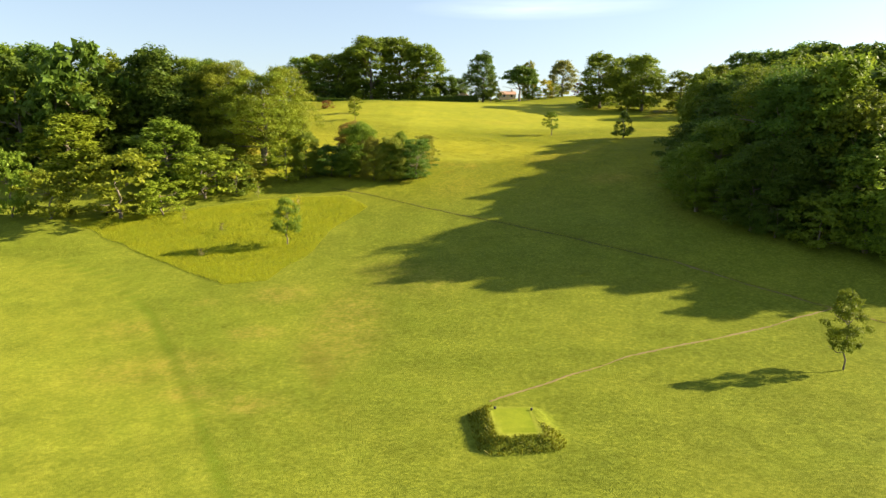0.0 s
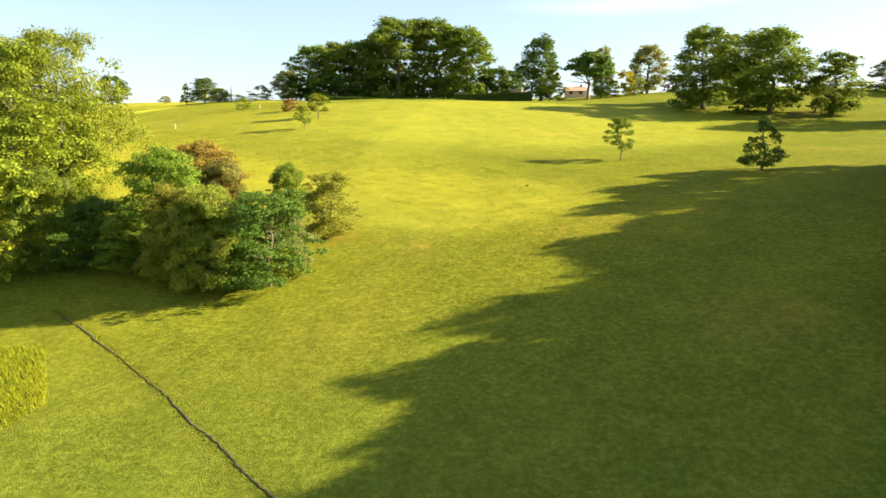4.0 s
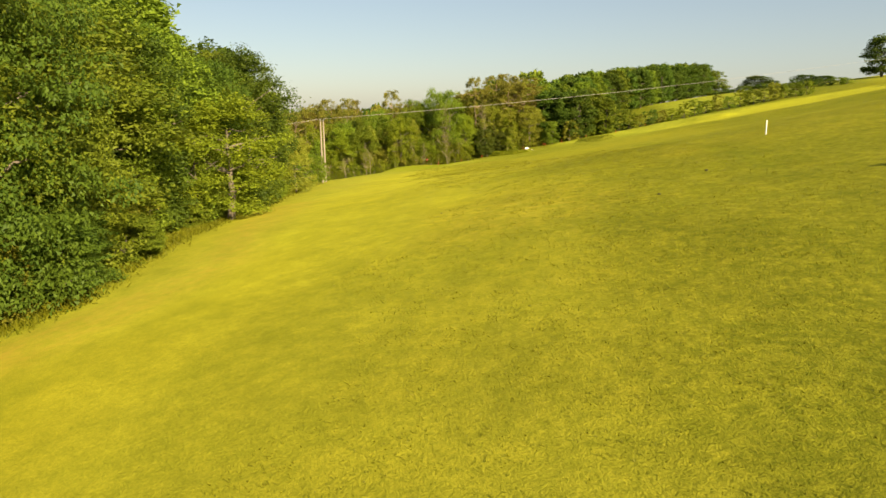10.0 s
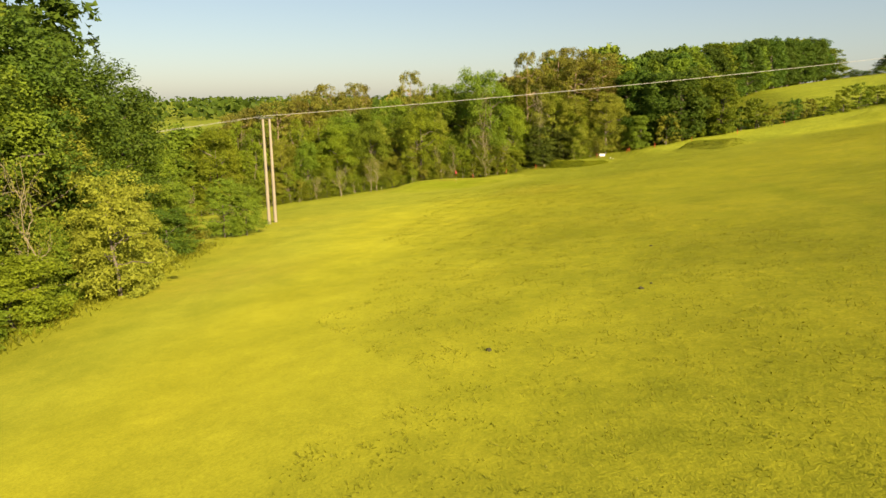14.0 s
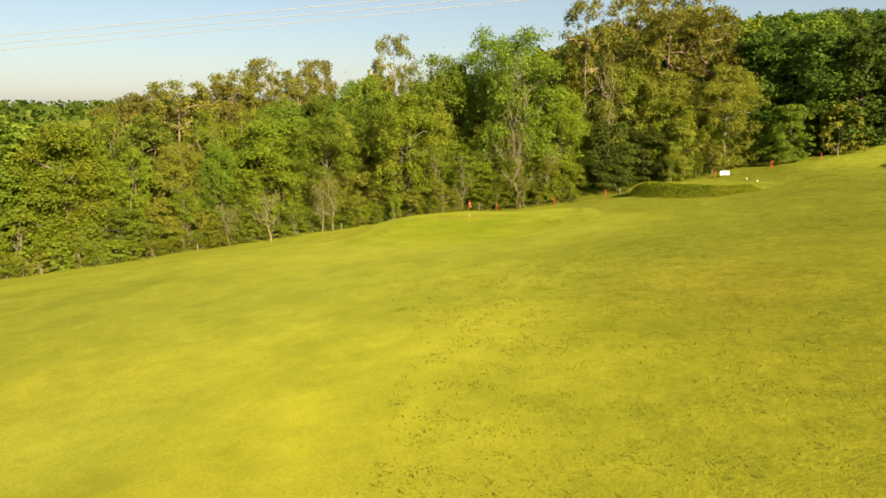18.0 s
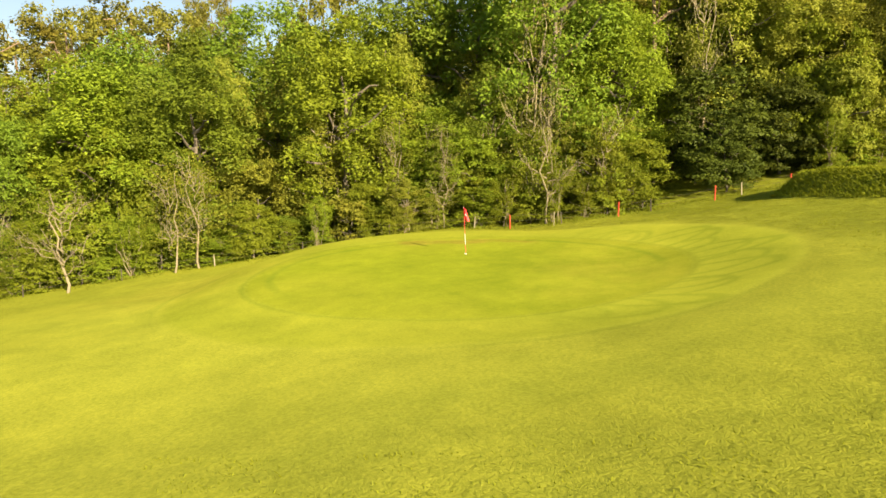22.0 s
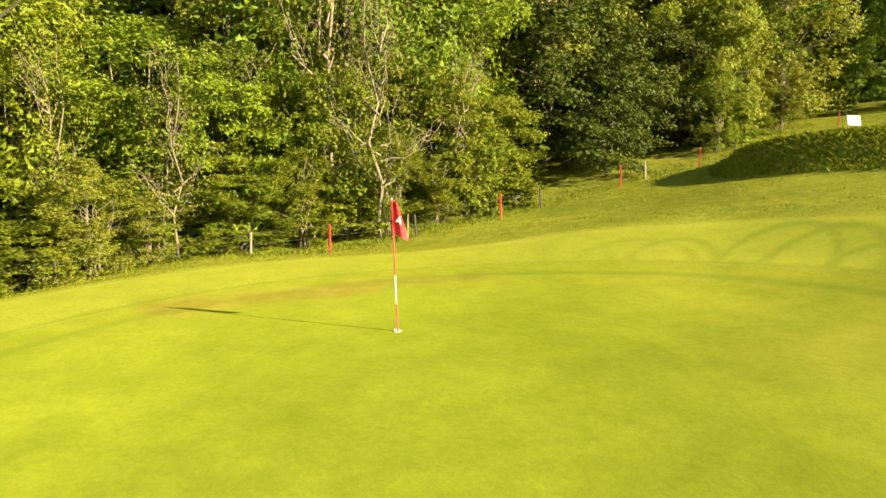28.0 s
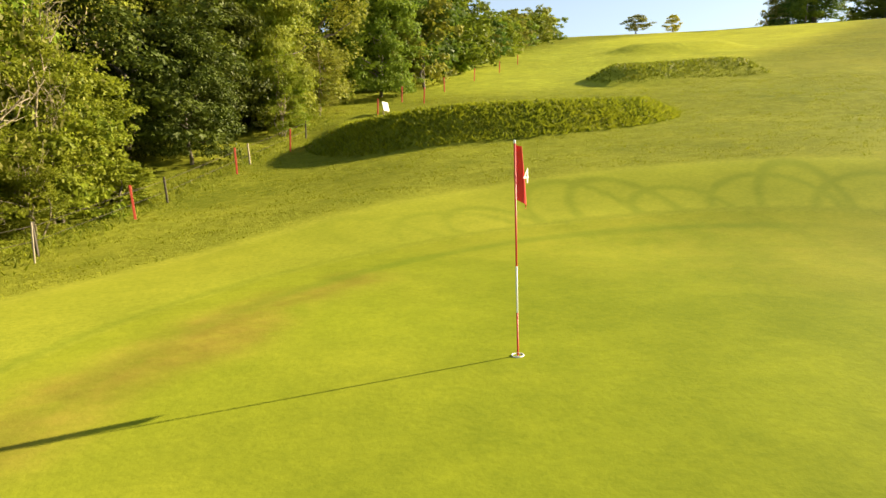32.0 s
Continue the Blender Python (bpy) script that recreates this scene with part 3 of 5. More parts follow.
    # lush grass, with the shade's cool tint painted over the first fairway
    lush_shade = (1 - smooth(95, 127, y + 0.15 * x + 4 * w2)) * 0.9 + 0.62 * smooth(-128, -156, x) + 0.40 * smooth(135, 180, y) * smooth(-50, -12, x)
    lush_shade = lush_shade * (1 - 0.15 * first)
    near_shrubs = 1 - smooth(8, 17, linedist(x, y, [(-20, 118), (-6, 112), (-4, 124), (-12, 131)]) + 2 * w1)
    lush_shade = np.maximum(lush_shade, 0.3 * near_shrubs)
    lush_shade = np.maximum(lush_shade, 0.45 * smooth(7, 15, over + 2 * w2) * smooth(-30, -45, x) * smooth(-150, -135, x))
    tuft = np.clip(1.0 - 1.1 * mow, 0, 1)
    tuft = np.where((x < -8) & (y > 120), np.minimum(tuft + 0.2, 0.35 + 0.65 * (1 - smooth(-15, 8, over + 3 * w1 + 4 * w2))), tuft)
    tuft = tuft * (1 - 0.45 * smooth(-58, -74, x) * smooth(-150, -135, x))
    # unmown lumps between the green and the wood, shorter grass on the side of play
    woodside = smooth(-0.1, 0.55, np.cos(bearing - 2.0))
    tuft = np.maximum(tuft, 0.85 * woodside * (1 - smooth(2.5, 4.0, g)))
    tuft = tuft * ((0.10 + 0.70 * woodside) * smooth(1.36, 1.50, g) + (0.90 - 0.70 * woodside) * smooth(1.5, 3.0, g + 0.1 * w1))
    ta = me.attributes.new("tuft", "FLOAT", "POINT")
    ta.data.foreach_set("value", np.clip(tuft, 0, 1).astype(np.float32))
    la = me.attributes.new("lush_shade", "FLOAT", "POINT")
    la.data.foreach_set("value", np.clip(lush_shade, 0, 1).astype(np.float32))
    sa = me.attributes.new("stripe", "FLOAT", "POINT")
    sa.data.foreach_set("value", np.clip(stripe, 0, 1).astype(np.float32))
    soil = np.maximum(soil, 0.9 * (1 - smooth(0.8, 1.6, linedist(x, y, [(58, 206), (64, 214.7), (72, 229)]))))
    col = np.stack([np.clip(dry, 0, 1), np.clip(mow, 0, 1), np.clip(soil, 0, 1), np.ones_like(x)], -1)
    at = me.color_attributes.new("turf", "FLOAT_COLOR", "POINT")
    at.data.foreach_set("color", col.astype(np.float32).ravel())
    me.materials.append(TURF)
    return tagged(new("ground", me), "rolling grass ground with mown fairway, green and rough", "ground", kind="structure")


build_ground()


# ---- plants ----
def mesh_from(name, verts, faces, mat, smooth_shade=False):
    """A mesh from arrays; faces all have the same number of corners."""
    me = bpy.data.meshes.new(name)
    verts, faces = np.asarray(verts, np.float32), np.asarray(faces, np.int32)
    me.vertices.add(len(verts))
    me.vertices.foreach_set("co", verts.ravel())
    me.loops.add(faces.size)
    me.loops.foreach_set("vertex_index", faces.ravel())
    me.polygons.add(len(faces))
    me.polygons.foreach_set("loop_start", np.arange(0, faces.size, faces.shape[1], dtype=np.int32))
    if smooth_shade:
        me.polygons.foreach_set("use_smooth", np.ones(len(faces), bool))
    me.update(calc_edges=True)
    me.materials.append(mat)
    return me


def unit(v):
    return v / (np.linalg.norm(v, axis=-1, keepdims=True) + 1e-9)


def leaves(rng, pos, nrm, size, stretch=1.5, corners=4):
    """One pointed, slightly folded four-cornered leaf at each place."""
    n = len(pos)
    t = unit(np.cross(nrm, rng.normal(size=(n, 3))))
    b = np.cross(nrm, t)
    s = (size * rng.uniform(0.6, 1.35, (n, 1)))
    fold = nrm * s * 0.25
    if corners == 3:
        v = np.stack([pos - t * s * stretch * 0.5, pos + b * s * 0.55, pos + t * s * stretch * 0.4 - b * s * 0.45], 1)
        return v.reshape(-1, 3), np.arange(3 * n).reshape(n, 3)
    v = np.stack([pos - t * s * stretch * 0.5, pos + b * s * 0.5 + fold, pos + t * s * stretch * 0.5, pos - b * s * 0.5 + fold], 1)
    return v.reshape(-1, 3), np.arange(4 * n).reshape(n, 4)


def tube(path, radii, sides=6):
    """A tapered tube along a path."""
    path, verts, faces = np.asarray(path, float), [], []
    d = unit(np.gradient(path, axis=0))
    for p, dd, r in zip(path, d, radii):
        a = unit(np.cross(dd, (0.31, 0.95, 0.07)))
        b = np.cross(dd, a)
        ang = np.linspace(0, 2 * math.pi, sides, endpoint=False)
        verts.append(p + r * (np.cos(ang)[:, None] * a + np.sin(ang)[:, None] * b))
    for i in range(len(path) - 1):
        for k in range(sides):
            k2 = (k + 1) % sides
            faces.append((i * sides + k, i * sides + k2, (i + 1) * sides + k2, (i + 1) * sides + k))
    return np.concatenate(verts), np.array(faces)


def join(parts):
    vs, fs, n = [], [], 0
    for v, f in parts:
        vs.append(v)
        fs.append(f + n)
        n += len(v)
    return np.concatenate(vs), np.concatenate(fs)


def branch(rng, a, b, r0, r1, bend=0.12, n=5, sides=5):
    u = np.linspace(0, 1, n)[:, None]
    L = np.linalg.norm(np.subtract(b, a))
    p = np.asarray(a) * (1 - u) + np.asarray(b) * u
    p[1:-1] += rng.normal(size=(n - 2, 3)) * L * bend * 0.4
    return tube(p, np.linspace(r0, r1, n), sides)


def thing(name, label, category, group=""):
    e = new(name)
    e.empty_display_size = 0.2
    return tagged(e, label, category, group)


def under(name, me, parent, label=""):
    ob = new(name, me)
    ob.parent = parent
    return tagged(ob, label)


def lobes_of(rng, kind, count):
    """Centres and sizes of the clumps of a crown, for a plant 10 m high and 4 m in radius."""
    if kind in ("oak", "oaklow", "oakfine", "oakgreat"):
        k = rng.uniform(0, 1, count)
        z = 0.6 + 8.6 * k
        prof = 4.1 * np.sqrt(np.clip(1 - ((z - 4.4) / 5.4) ** 2, 0.05, 1))
        size = rng.uniform(0.5, 1.25, count) * (0.82 if kind == "oakgreat" else 1.0)
    elif kind in ("bush", "bushfine", "bushgreat"):
        k = rng.uniform(0, 1, count)
        z = 0.6 + 8.4 * k
        prof = 4.0 * np.sqrt(np.clip(1 - ((z - 3.6) / 6.2) ** 2, 0.04, 1))
        size = rng.uniform(0.45, 1.1, count)
    elif kind in ("thicket", "thicketfine"):
        k = rng.uniform(0, 1, count)
        z = 0.5 + 9.0 * k
        prof = 3.2 + 1.1 * np.sin(z * 1.1 + rng.uniform(0, 6)) - 0.18 * np.maximum(z - 6, 0) ** 1.7
        prof = np.maximum(prof, 0.4)
        size = rng.uniform(0.35, 0.95, count)
    elif kind == "young":
        k = rng.uniform(0, 1, count)
        z = 2.6 + 6.8 * k
        prof = 3.9 * np.sqrt(np.clip(1 - ((z - 5.4) / 4.3) ** 2, 0.02, 1))
        size = rng.uniform(0.6, 1.1, count)
    elif kind == "cone":
        k = rng.uniform(0, 1, count) ** 1.5
        z = 1.2 + 8.3 * k
        prof = 3.9 * (1 - k) ** 0.7 + 0.3
        size = rng.uniform(0.5, 1.0, count)
    elif kind == "parasol":
        z = rng.uniform(4.6, 9.0, count)
        prof = 4.0 * np.sqrt(np.clip(1 - ((z - 5.8) / 3.4) ** 2, 0.05, 1))
        size = rng.uniform(0.7, 1.2, count)
    else:
        z = 5.2 + 4.4 * rng.uniform(0, 1, count) ** 0.8
        prof = 3.9 * np.sqrt(np.clip(1 - ((z - 7.3) / 3.0) ** 2, 0.05, 1))
        size = rng.uniform(0.4, 0.85, count)
    a = rng.uniform(0, 2 * math.pi, count)
    r = np.maximum(prof - size * 0.7, 0.1) * np.sqrt(rng.uniform(0.35, 1.0, count))
    r *= 1 + 0.22 * np.sin(3 * a + rng.uniform(0, 6)) + 0.12 * np.sin(5 * a + rng.uniform(0, 6))
    r *= rng.uniform(0.82, 1.14, count)
    return np.stack([r * np.cos(a), r * np.sin(a), z], 1), size


def crown_mesh(name, seed, kind, count, per, size, flat=0.8, corners=4):
    """Clumps of leaves: each clump is a domed shell of small sprays, open below, with a few leaves inside."""
    rng = np.random.default_rng(seed)
    c, s = lobes_of(rng, kind, count)
    pos, nrm = [], []
    up = np.array([0, 0, 1.0])
    for cc, ss in zip(c, s):
        n = max(3, int(per * ss * ss / 6))
        d = unit(rng.normal(size=(n, 3)))
        d[:, 2] = np.where(d[:, 2] < -0.2, -0.7 * d[:, 2], d[:, 2])
        out = unit(cc * np.array([1, 1, 0.5]) - np.array([0, 0, 2.0]))
        d = unit(d + out * 0.35)
        axes = np.array([rng.uniform(0.85, 1.4), rng.uniform(0.85, 1.4), rng.uniform(0.55, 0.95) * flat / 0.8])
        spray = cc + d * (ss * (0.62 + 0.48 * rng.uniform(0, 1, (n, 1)))) * axes
        p = np.repeat(spray, 6, 0) + rng.normal(size=(6 * n, 3)) * np.array([1, 1, 0.7]) * ss * 0.17
        dd = np.repeat(d, 6, 0)
        pos.append(p)
        nrm.append(unit(dd + up * 0.35 + rng.normal(size=(6 * n, 3)) * 0.72))
        m = n // 2 if size < 0.2 else n
        pos.append(cc + rng.normal(size=(m, 3)) * ss * 0.4 * axes)
        nrm.append(unit(rng.normal(size=(m, 3)) + up * 0.4))
    pos, nrm = np.concatenate(pos), np.concatenate(nrm)
    ok = pos[:, 2] > 0.12
    v, f = leaves(rng, pos[ok], nrm[ok], size, 1.5, corners)
    # tall plants are stretched upwards, so their leaves are laid wider and lower here
    if kind in ("oak", "oakfine", "thicket", "thicketfine", "pine"):
        v = np.asarray(v, float).reshape(-1, corners, 3)
        mid = v.mean(1, keepdims=True)
        v = (mid + (v - mid) * np.array([1.12, 1.12, 0.62])).reshape(-1, 3)
    return mesh_from(name, v, f, LEAF["leaf_mid"])


def trunk_mesh(name, seed, kind):
    rng = np.random.default_rng(seed)
    kind = kind.replace("fine", "").replace("great", "")
    if kind == "thicket":
        bits = []
        for _ in range(6):
            a, L = rng.uniform(0, 6.28), rng.uniform(0.4, 2.4)
            top = np.array([L * math.cos(a), L * math.sin(a), rng.uniform(6.0, 9.3)])
            foot = np.array([math.cos(a) * 0.5, math.sin(a) * 0.5, -0.3])
            bits.append(branch(rng, foot, top, 0.10, 0.025, 0.10, 7, 6))
            for _ in range(4):
                k = rng.uniform(0.35, 0.9)
                s = foot * (1 - k) + top * k
                bits.append(branch(rng, s, s + np.array([rng.normal(), rng.normal(), rng.uniform(0.5, 1.6)]), 0.04, 0.012))
        v, f = join(bits)
        return mesh_from(name, v, f, BARK_PALE, True)
    top = {"oak": 7.2, "oaklow": 7.2, "bush": 5.5, "young": 8.0, "cone": 9.0, "parasol": 6.5, "pine": 9.0}[kind]
    r0 = {"oak": 0.34, "oaklow": 0.34, "bush": 0.18, "young": 0.20, "cone": 0.22, "parasol": 0.32, "pine": 0.20}[kind]
    bits = [branch(rng, (0, 0, -0.4), (rng.normal() * 0.3, rng.normal() * 0.3, top), r0, 0.06, 0.05, 7, 8)]
    for _ in range({"oak": 11, "oaklow": 6, "bush": 7, "young": 7, "cone": 4, "parasol": 10, "pine": 12}[kind]):
        lo = {"pine": 0.45, "parasol": 0.4, "bush": 0.05}.get(kind, 0.25)
        z0 = top * rng.uniform(lo, 0.9)
        a, L = rng.uniform(0, 6.28), rng.uniform(1.8, 3.9) * (0.75 if kind == "cone" else 1)
        rise = rng.uniform(0.4, 1.6) if kind != "pine" else rng.uniform(0.1, 0.9)
        bits.append(branch(rng, (0, 0, z0), (L * math.cos(a), L * math.sin(a), z0 + rise), r0 * 0.35, 0.02))
    v, f = join(bits)
    return mesh_from(name, v, f, BARK_PINE if kind == "pine" else BARK, True)


def bare_mesh(name, seed, upright):
    """Trunk and branching dead limbs."""
    rng = np.random.default_rng(seed)
    bits = [branch(rng, (0, 0, -0.3), (rng.normal() * 0.6, rng.normal() * 0.6, 9.4), 0.13, 0.02, 0.08, 8, 7)]
    for _ in range(15):
        z0, a = rng.uniform(1.5, 7.5), rng.uniform(0, 6.28)
        L, up = rng.uniform(1.2, 3.2) * (1.1 - z0 / 14), rng.uniform(0.8, 2.4) * upright
        end = np.array([L * math.cos(a), L * math.sin(a), z0 + up])
        bits.append(branch(rng, (0, 0, z0), end, 0.050, 0.012, 0.2))
        for _ in range(4):
            k = rng.uniform(0.4, 1)
            s = np.array([0, 0, z0]) * (1 - k) + end * k
            bits.append(branch(rng, s, s + rng.normal(size=3) * 0.6 + np.array([math.cos(a), math.sin(a), upright]) * 0.6, 0.020, 0.005, 0.2, 4, 4))
    v, f = join(bits)
    return mesh_from(name, v, f, BARK_PALE, True)


SPEC = {  # clumps, leaves to a clump, leaf size
    "oak": (125, 115, 0.28), "oaklow": (64, 42, 0.52), "oakfine": (150, 200, 0.150), "oakgreat": (190, 400, 0.098), "bush": (60, 75, 0.36), "bushgreat": (170, 420, 0.135), "bushfine": (125, 230, 0.165),
    "young": (54, 170, 0.24), "thicket": (75, 90, 0.28), "thicketfine": (150, 250, 0.145), "cone": (64, 170, 0.24), "parasol": (60, 110, 0.34), "pine": (95, 210, 0.16),
}
NAMES = {
    "oak": ("tree", "tree", "broadleaf tree with a dense rounded crown standing in grass"),
    "oaklow": ("tree", "tree", "tall broadleaf woodland tree with a dense crown"),
    "bush": ("shrub", "shrub", "dense leafy shrub with foliage down to the ground"),
    "thicket": ("woodland_tree", "tree", "slender many-stemmed tree at the edge of the wood"),
    "young": ("young_tree", "tree", "young tree with a slim trunk and small rounded crown"),
    "cone": ("young_tree", "tree", "young dark green tree with a bushy pointed crown"),
    "parasol": ("parasol_tree", "tree", "dark tree with a bare trunk and broad flat crown"),
    "pine": ("pine_tree", "pine tree", "tall pine with a bare reddish trunk and browned needles"),
    "deadtree": ("sparse_tree", "tree", "thin half-dead tree with pale branches and few leaves"),
    "bare": ("bare_shrub", "shrub", "pale leafless shrub at the foot of the wood"),
    "sapling": ("sapling", "sapling", "thin staked sapling with a few leaves"),
}
TINT = {"leaf_mid": "green", "leaf_dark": "dark green", "leaf_holly_shaded": "shade-darkened glossy green", "leaf_fresh": "bright green", "leaf_olive": "olive green", "leaf_yellow": "yellow", "leaf_brown": "bronze",
        "leaf_red": "reddish", "leaf_purple": "purple", "leaf_grey": "grey-green", "leaf_bare": "pale", "leaf_pine": "olive brown", "leaf_blossom": "white-flowering"}
STOCK = {}
for kind, (count, per, size) in SPEC.items():
    for i in range(3 if kind in ("oak", "oaklow", "oakfine", "bush", "bushfine", "pine", "thicket", "thicketfine") else 2):
        seed = sum(map(ord, kind)) * 10 + i
        STOCK.setdefault(kind, []).append((trunk_mesh("trunk", seed, kind), crown_mesh("crown", seed + 5, kind, count, per, size, 0.55 if kind in ("pine", "parasol") else 0.8, 3)))
for kind in ("deadtree", "bare", "sapling"):
    for i in range(2):
        rng0 = np.random.default_rng(900 + i)
        n0 = {"deadtree": 1500, "bare": 700, "sapling": 130}[kind]
        p0 = np.stack([rng0.normal(size=n0) * 1.7, rng0.normal(size=n0) * 1.7, rng0.uniform(2.2, 9.6, n0)], 1)
        v0, f0 = leaves(rng0, p0, unit(rng0.normal(size=(n0, 3)) + (0, 0, 0.5)), 0.11 if kind != "sapling" else 0.6)
        STOCK.setdefault(kind, []).append((bare_mesh("trunk", 40 + i, 1.0 if kind != "bare" else 1.3), mesh_from("crown", v0, f0, LEAF["leaf_mid"])))
plant_rng = random.Random(7)
HOLE_LINE = [(9, 52), (15, 101), (6, 129), (-11, 148), (-62, 171), (-115, 187), (-148, 199), (-177, 204)]


def plant(kind, leaf, x, y, h, r, group=""):
    d = float(linedist(np.array(x), np.array(y), HOLE_LINE))
    beside = -62 < x < -5 and 110 < y < 160
    near = kind + ("great" if kind == "oak" and r > 4.0 and (d < 17 or beside and d < 33) or kind == "bush" and beside and r > 1.75 else "fine") if r > (1.75 if kind == "bush" else 0) and d < (43 if x < -150 else 29) else kind
    trunk, crown = plant_rng.choice(STOCK[near if near in STOCK else kind])
    name, cat, label = NAMES[kind]
    e = thing(name, TINT[leaf] + " " + label if kind not in ("deadtree", "bare") else label, cat, group)
    e.matrix_basis = Matrix.LocRotScale((x, y, float(height(x, y)) - 0.05), Euler((0, 0, plant_rng.uniform(0, 6.28))), (r / 4.2, r / 4.2, h / 10))
    under("trunk", trunk, e)
    c = under("crown", crown, e)
    c.material_slots[0].link = "OBJECT"
    c.material_slots[0].material = LEAF[leaf]
    return e


# isolated trees on the fairway
plant("young", "leaf_mid", -19.6, 86.7, 5.9, 2.0)
plant("young", "leaf_mid", 28.9, 48.4, 5.8, 1.5)
plant("young", "leaf_mid", 24.3, 159.2, 5.4, 2.0)
plant("cone", "leaf_dark", 38.0, 149.4, 5.9, 2.7)
plant("young", "leaf_fresh", -22.3, 179.2, 3.9, 1.5)
plant("young", "leaf_fresh", -24.0, 192.6, 4.4, 2.4)
# saplings in the meadow
plant("sapling", "leaf_fresh", -28.5, 107.6, 2.4, 1.0)
plant("sapling", "leaf_yellow", -21.4, 99.6, 2.3, 0.7)
plant("sapling", "leaf_bare", -35.9, 96.2, 2.4, 0.5)
plant("sapling", "leaf_bare", -29.3, 91.8, 1.5, 0.6)
plant("sapling", "leaf_bare", -29.0, 82.5, 1.2, 0.6)
plant("sapling", "leaf_yellow", -20.6, 99.2, 2.8, 0.7)
# hedge and shrubs by the meadow
plant("bush", "leaf_dark", -19.0, 119.1, 5.4, 3.6)
plant("bush", "leaf_mid", -14.1, 119.8, 8.9, 3.6)
plant("bush", "leaf_mid", -8.3, 114.9, 7.1, 2.8)
plant("bush", "leaf_dark", -4.5, 115.3, 7.0, 3.4)
plant("bush", "leaf_mid", -15.7, 117.8, 4.8, 3.0)
plant("bush", "leaf_brown", -16.9, 131.6, 7.1, 3.7)
plant("bush", "leaf_grey", -14.3, 130.2, 5.7, 2.6)
plant("bush", "leaf_mid", -7.9, 129.1, 5.4, 1.8)
plant("bush", "leaf_olive", -3.4, 126.1, 5.3, 2.7)
plant("bush", "leaf_olive", -8.7, 114.7, 7.6, 2.7)
plant("bush", "leaf_blossom", -5.3, 118.2, 4.6, 2.7)
plant("bush", "leaf_fresh", -4.4, 116.6, 2.3, 1.8)
plant("bush", "leaf_olive", -11.4, 115.4, 7.3, 2.5)
# shrubs at the foot of the near wood
plant("bush", "leaf_fresh", -45.5, 98.2, 10.7, 6.0)
plant("bush", "leaf_fresh", -40.1, 99.7, 5.8, 3.6)
plant("bush", "leaf_fresh", -36.6, 107.6, 7.8, 4.8)
plant("bush", "leaf_mid", -32.3, 109.4, 5.7, 3.1)
plant("bush", "leaf_fresh", -55.5, 98.2, 7.8, 4.0)
plant("bush", "leaf_mid", -61.3, 98.7, 10.8, 3.2)
plant("bush", "leaf_mid", -67.5, 98.2, 9.3, 4.0)
plant("bush", "leaf_fresh", -31.6, 113.9, 5.0, 3.4)
plant("bush", "leaf_fresh", -26.1, 117.0, 9.5, 4.0)
plant("bush", "leaf_mid", -23.2, 118.4, 8.2, 2.7)
plant("bush", "leaf_mid", -37.2, 115.0, 7.3, 4.0)
# great trees of the near wood
plant("oak", "leaf_dark", -47.0, 139.5, 19.0, 6.0)
plant("oak", "leaf_fresh", -32.6, 128.2, 16.8, 8.8)
plant("oak", "leaf_fresh", -42.3, 133.4, 18.0, 7.6)
plant("oak", "leaf_mid", -52.9, 138.8, 17.1, 8.6)
plant("oak", "leaf_mid", -62.8, 140.2, 17.8, 9.4)
plant("oak", "leaf_mid", -62.6, 126.0, 16.3, 8.2)
plant("oak", "leaf_fresh", -79.8, 140.0, 17.5, 10.2)
plant("oak", "leaf_fresh", -83.8, 132.0, 15.6, 9.1)
plant("oak", "leaf_fresh", -96.2, 136.0, 17.1, 10.5)
plant("oak", "leaf_fresh", -62.5, 117.8, 11.6, 6.7)
plant("oak", "leaf_mid", -45.5, 115.8, 10.8, 6.6)
plant("oak", "leaf_fresh", -29.0, 129.9, 17.8, 5.9)
plant("oak", "leaf_fresh", -39.1, 131.7, 19.0, 6.3)
plant("oak", "leaf_mid", -47.0, 134.4, 19.4, 6.9)
# trees on the hilltop
plant("oak", "leaf_mid", -63.1, 317.6, 19.2, 9.1)
plant("oak", "leaf_mid", -47.0, 320.2, 21.8, 10.7)
plant("oak", "leaf_mid", -57.1, 331.1, 21.7, 10.0)
plant("oak", "leaf_mid", -32.2, 314.7, 28.8, 12.5)
plant("oak", "leaf_mid", -20.1, 319.3, 29.4, 12.7)
plant("oak", "leaf_mid", -8.8, 315.7, 26.2, 10.9)
plant("oak", "leaf_mid", -40.6, 326.6, 25.4, 9.8)
plant("oak", "leaf_dark", 2.1, 320.3, 12.6, 5.3)
plant("oak", "leaf_dark", 7.4, 324.6, 11.5, 5.4)
plant("oak", "leaf_dark", 16.8, 308.6, 21.6, 6.7)
plant("young", "leaf_mid", 19.6, 294.3, 10.4, 3.4)
plant("oak", "leaf_grey", -78.7, 335.3, 11.9, 5.2)
plant("bush", "leaf_dark", -85.4, 324.7, 6.0, 4.4)
plant("bush", "leaf_fresh", -50.0, 222.3, 2.9, 1.8)
plant("bush", "leaf_red", -33.5, 205.9, 2.6, 2.2)
plant("parasol", "leaf_dark", 31.1, 290.6, 14.7, 7.9)
plant("oak", "leaf_olive", 36.8, 309.3, 16.4, 4.0)
plant("oak", "leaf_grey", 52.4, 315.1, 15.8, 6.8)
plant("bush", "leaf_yellow", 43.4, 303.5, 9.1, 3.9)
plant("bush", "leaf_fresh", 46.0, 299.5, 6.5, 3.9)
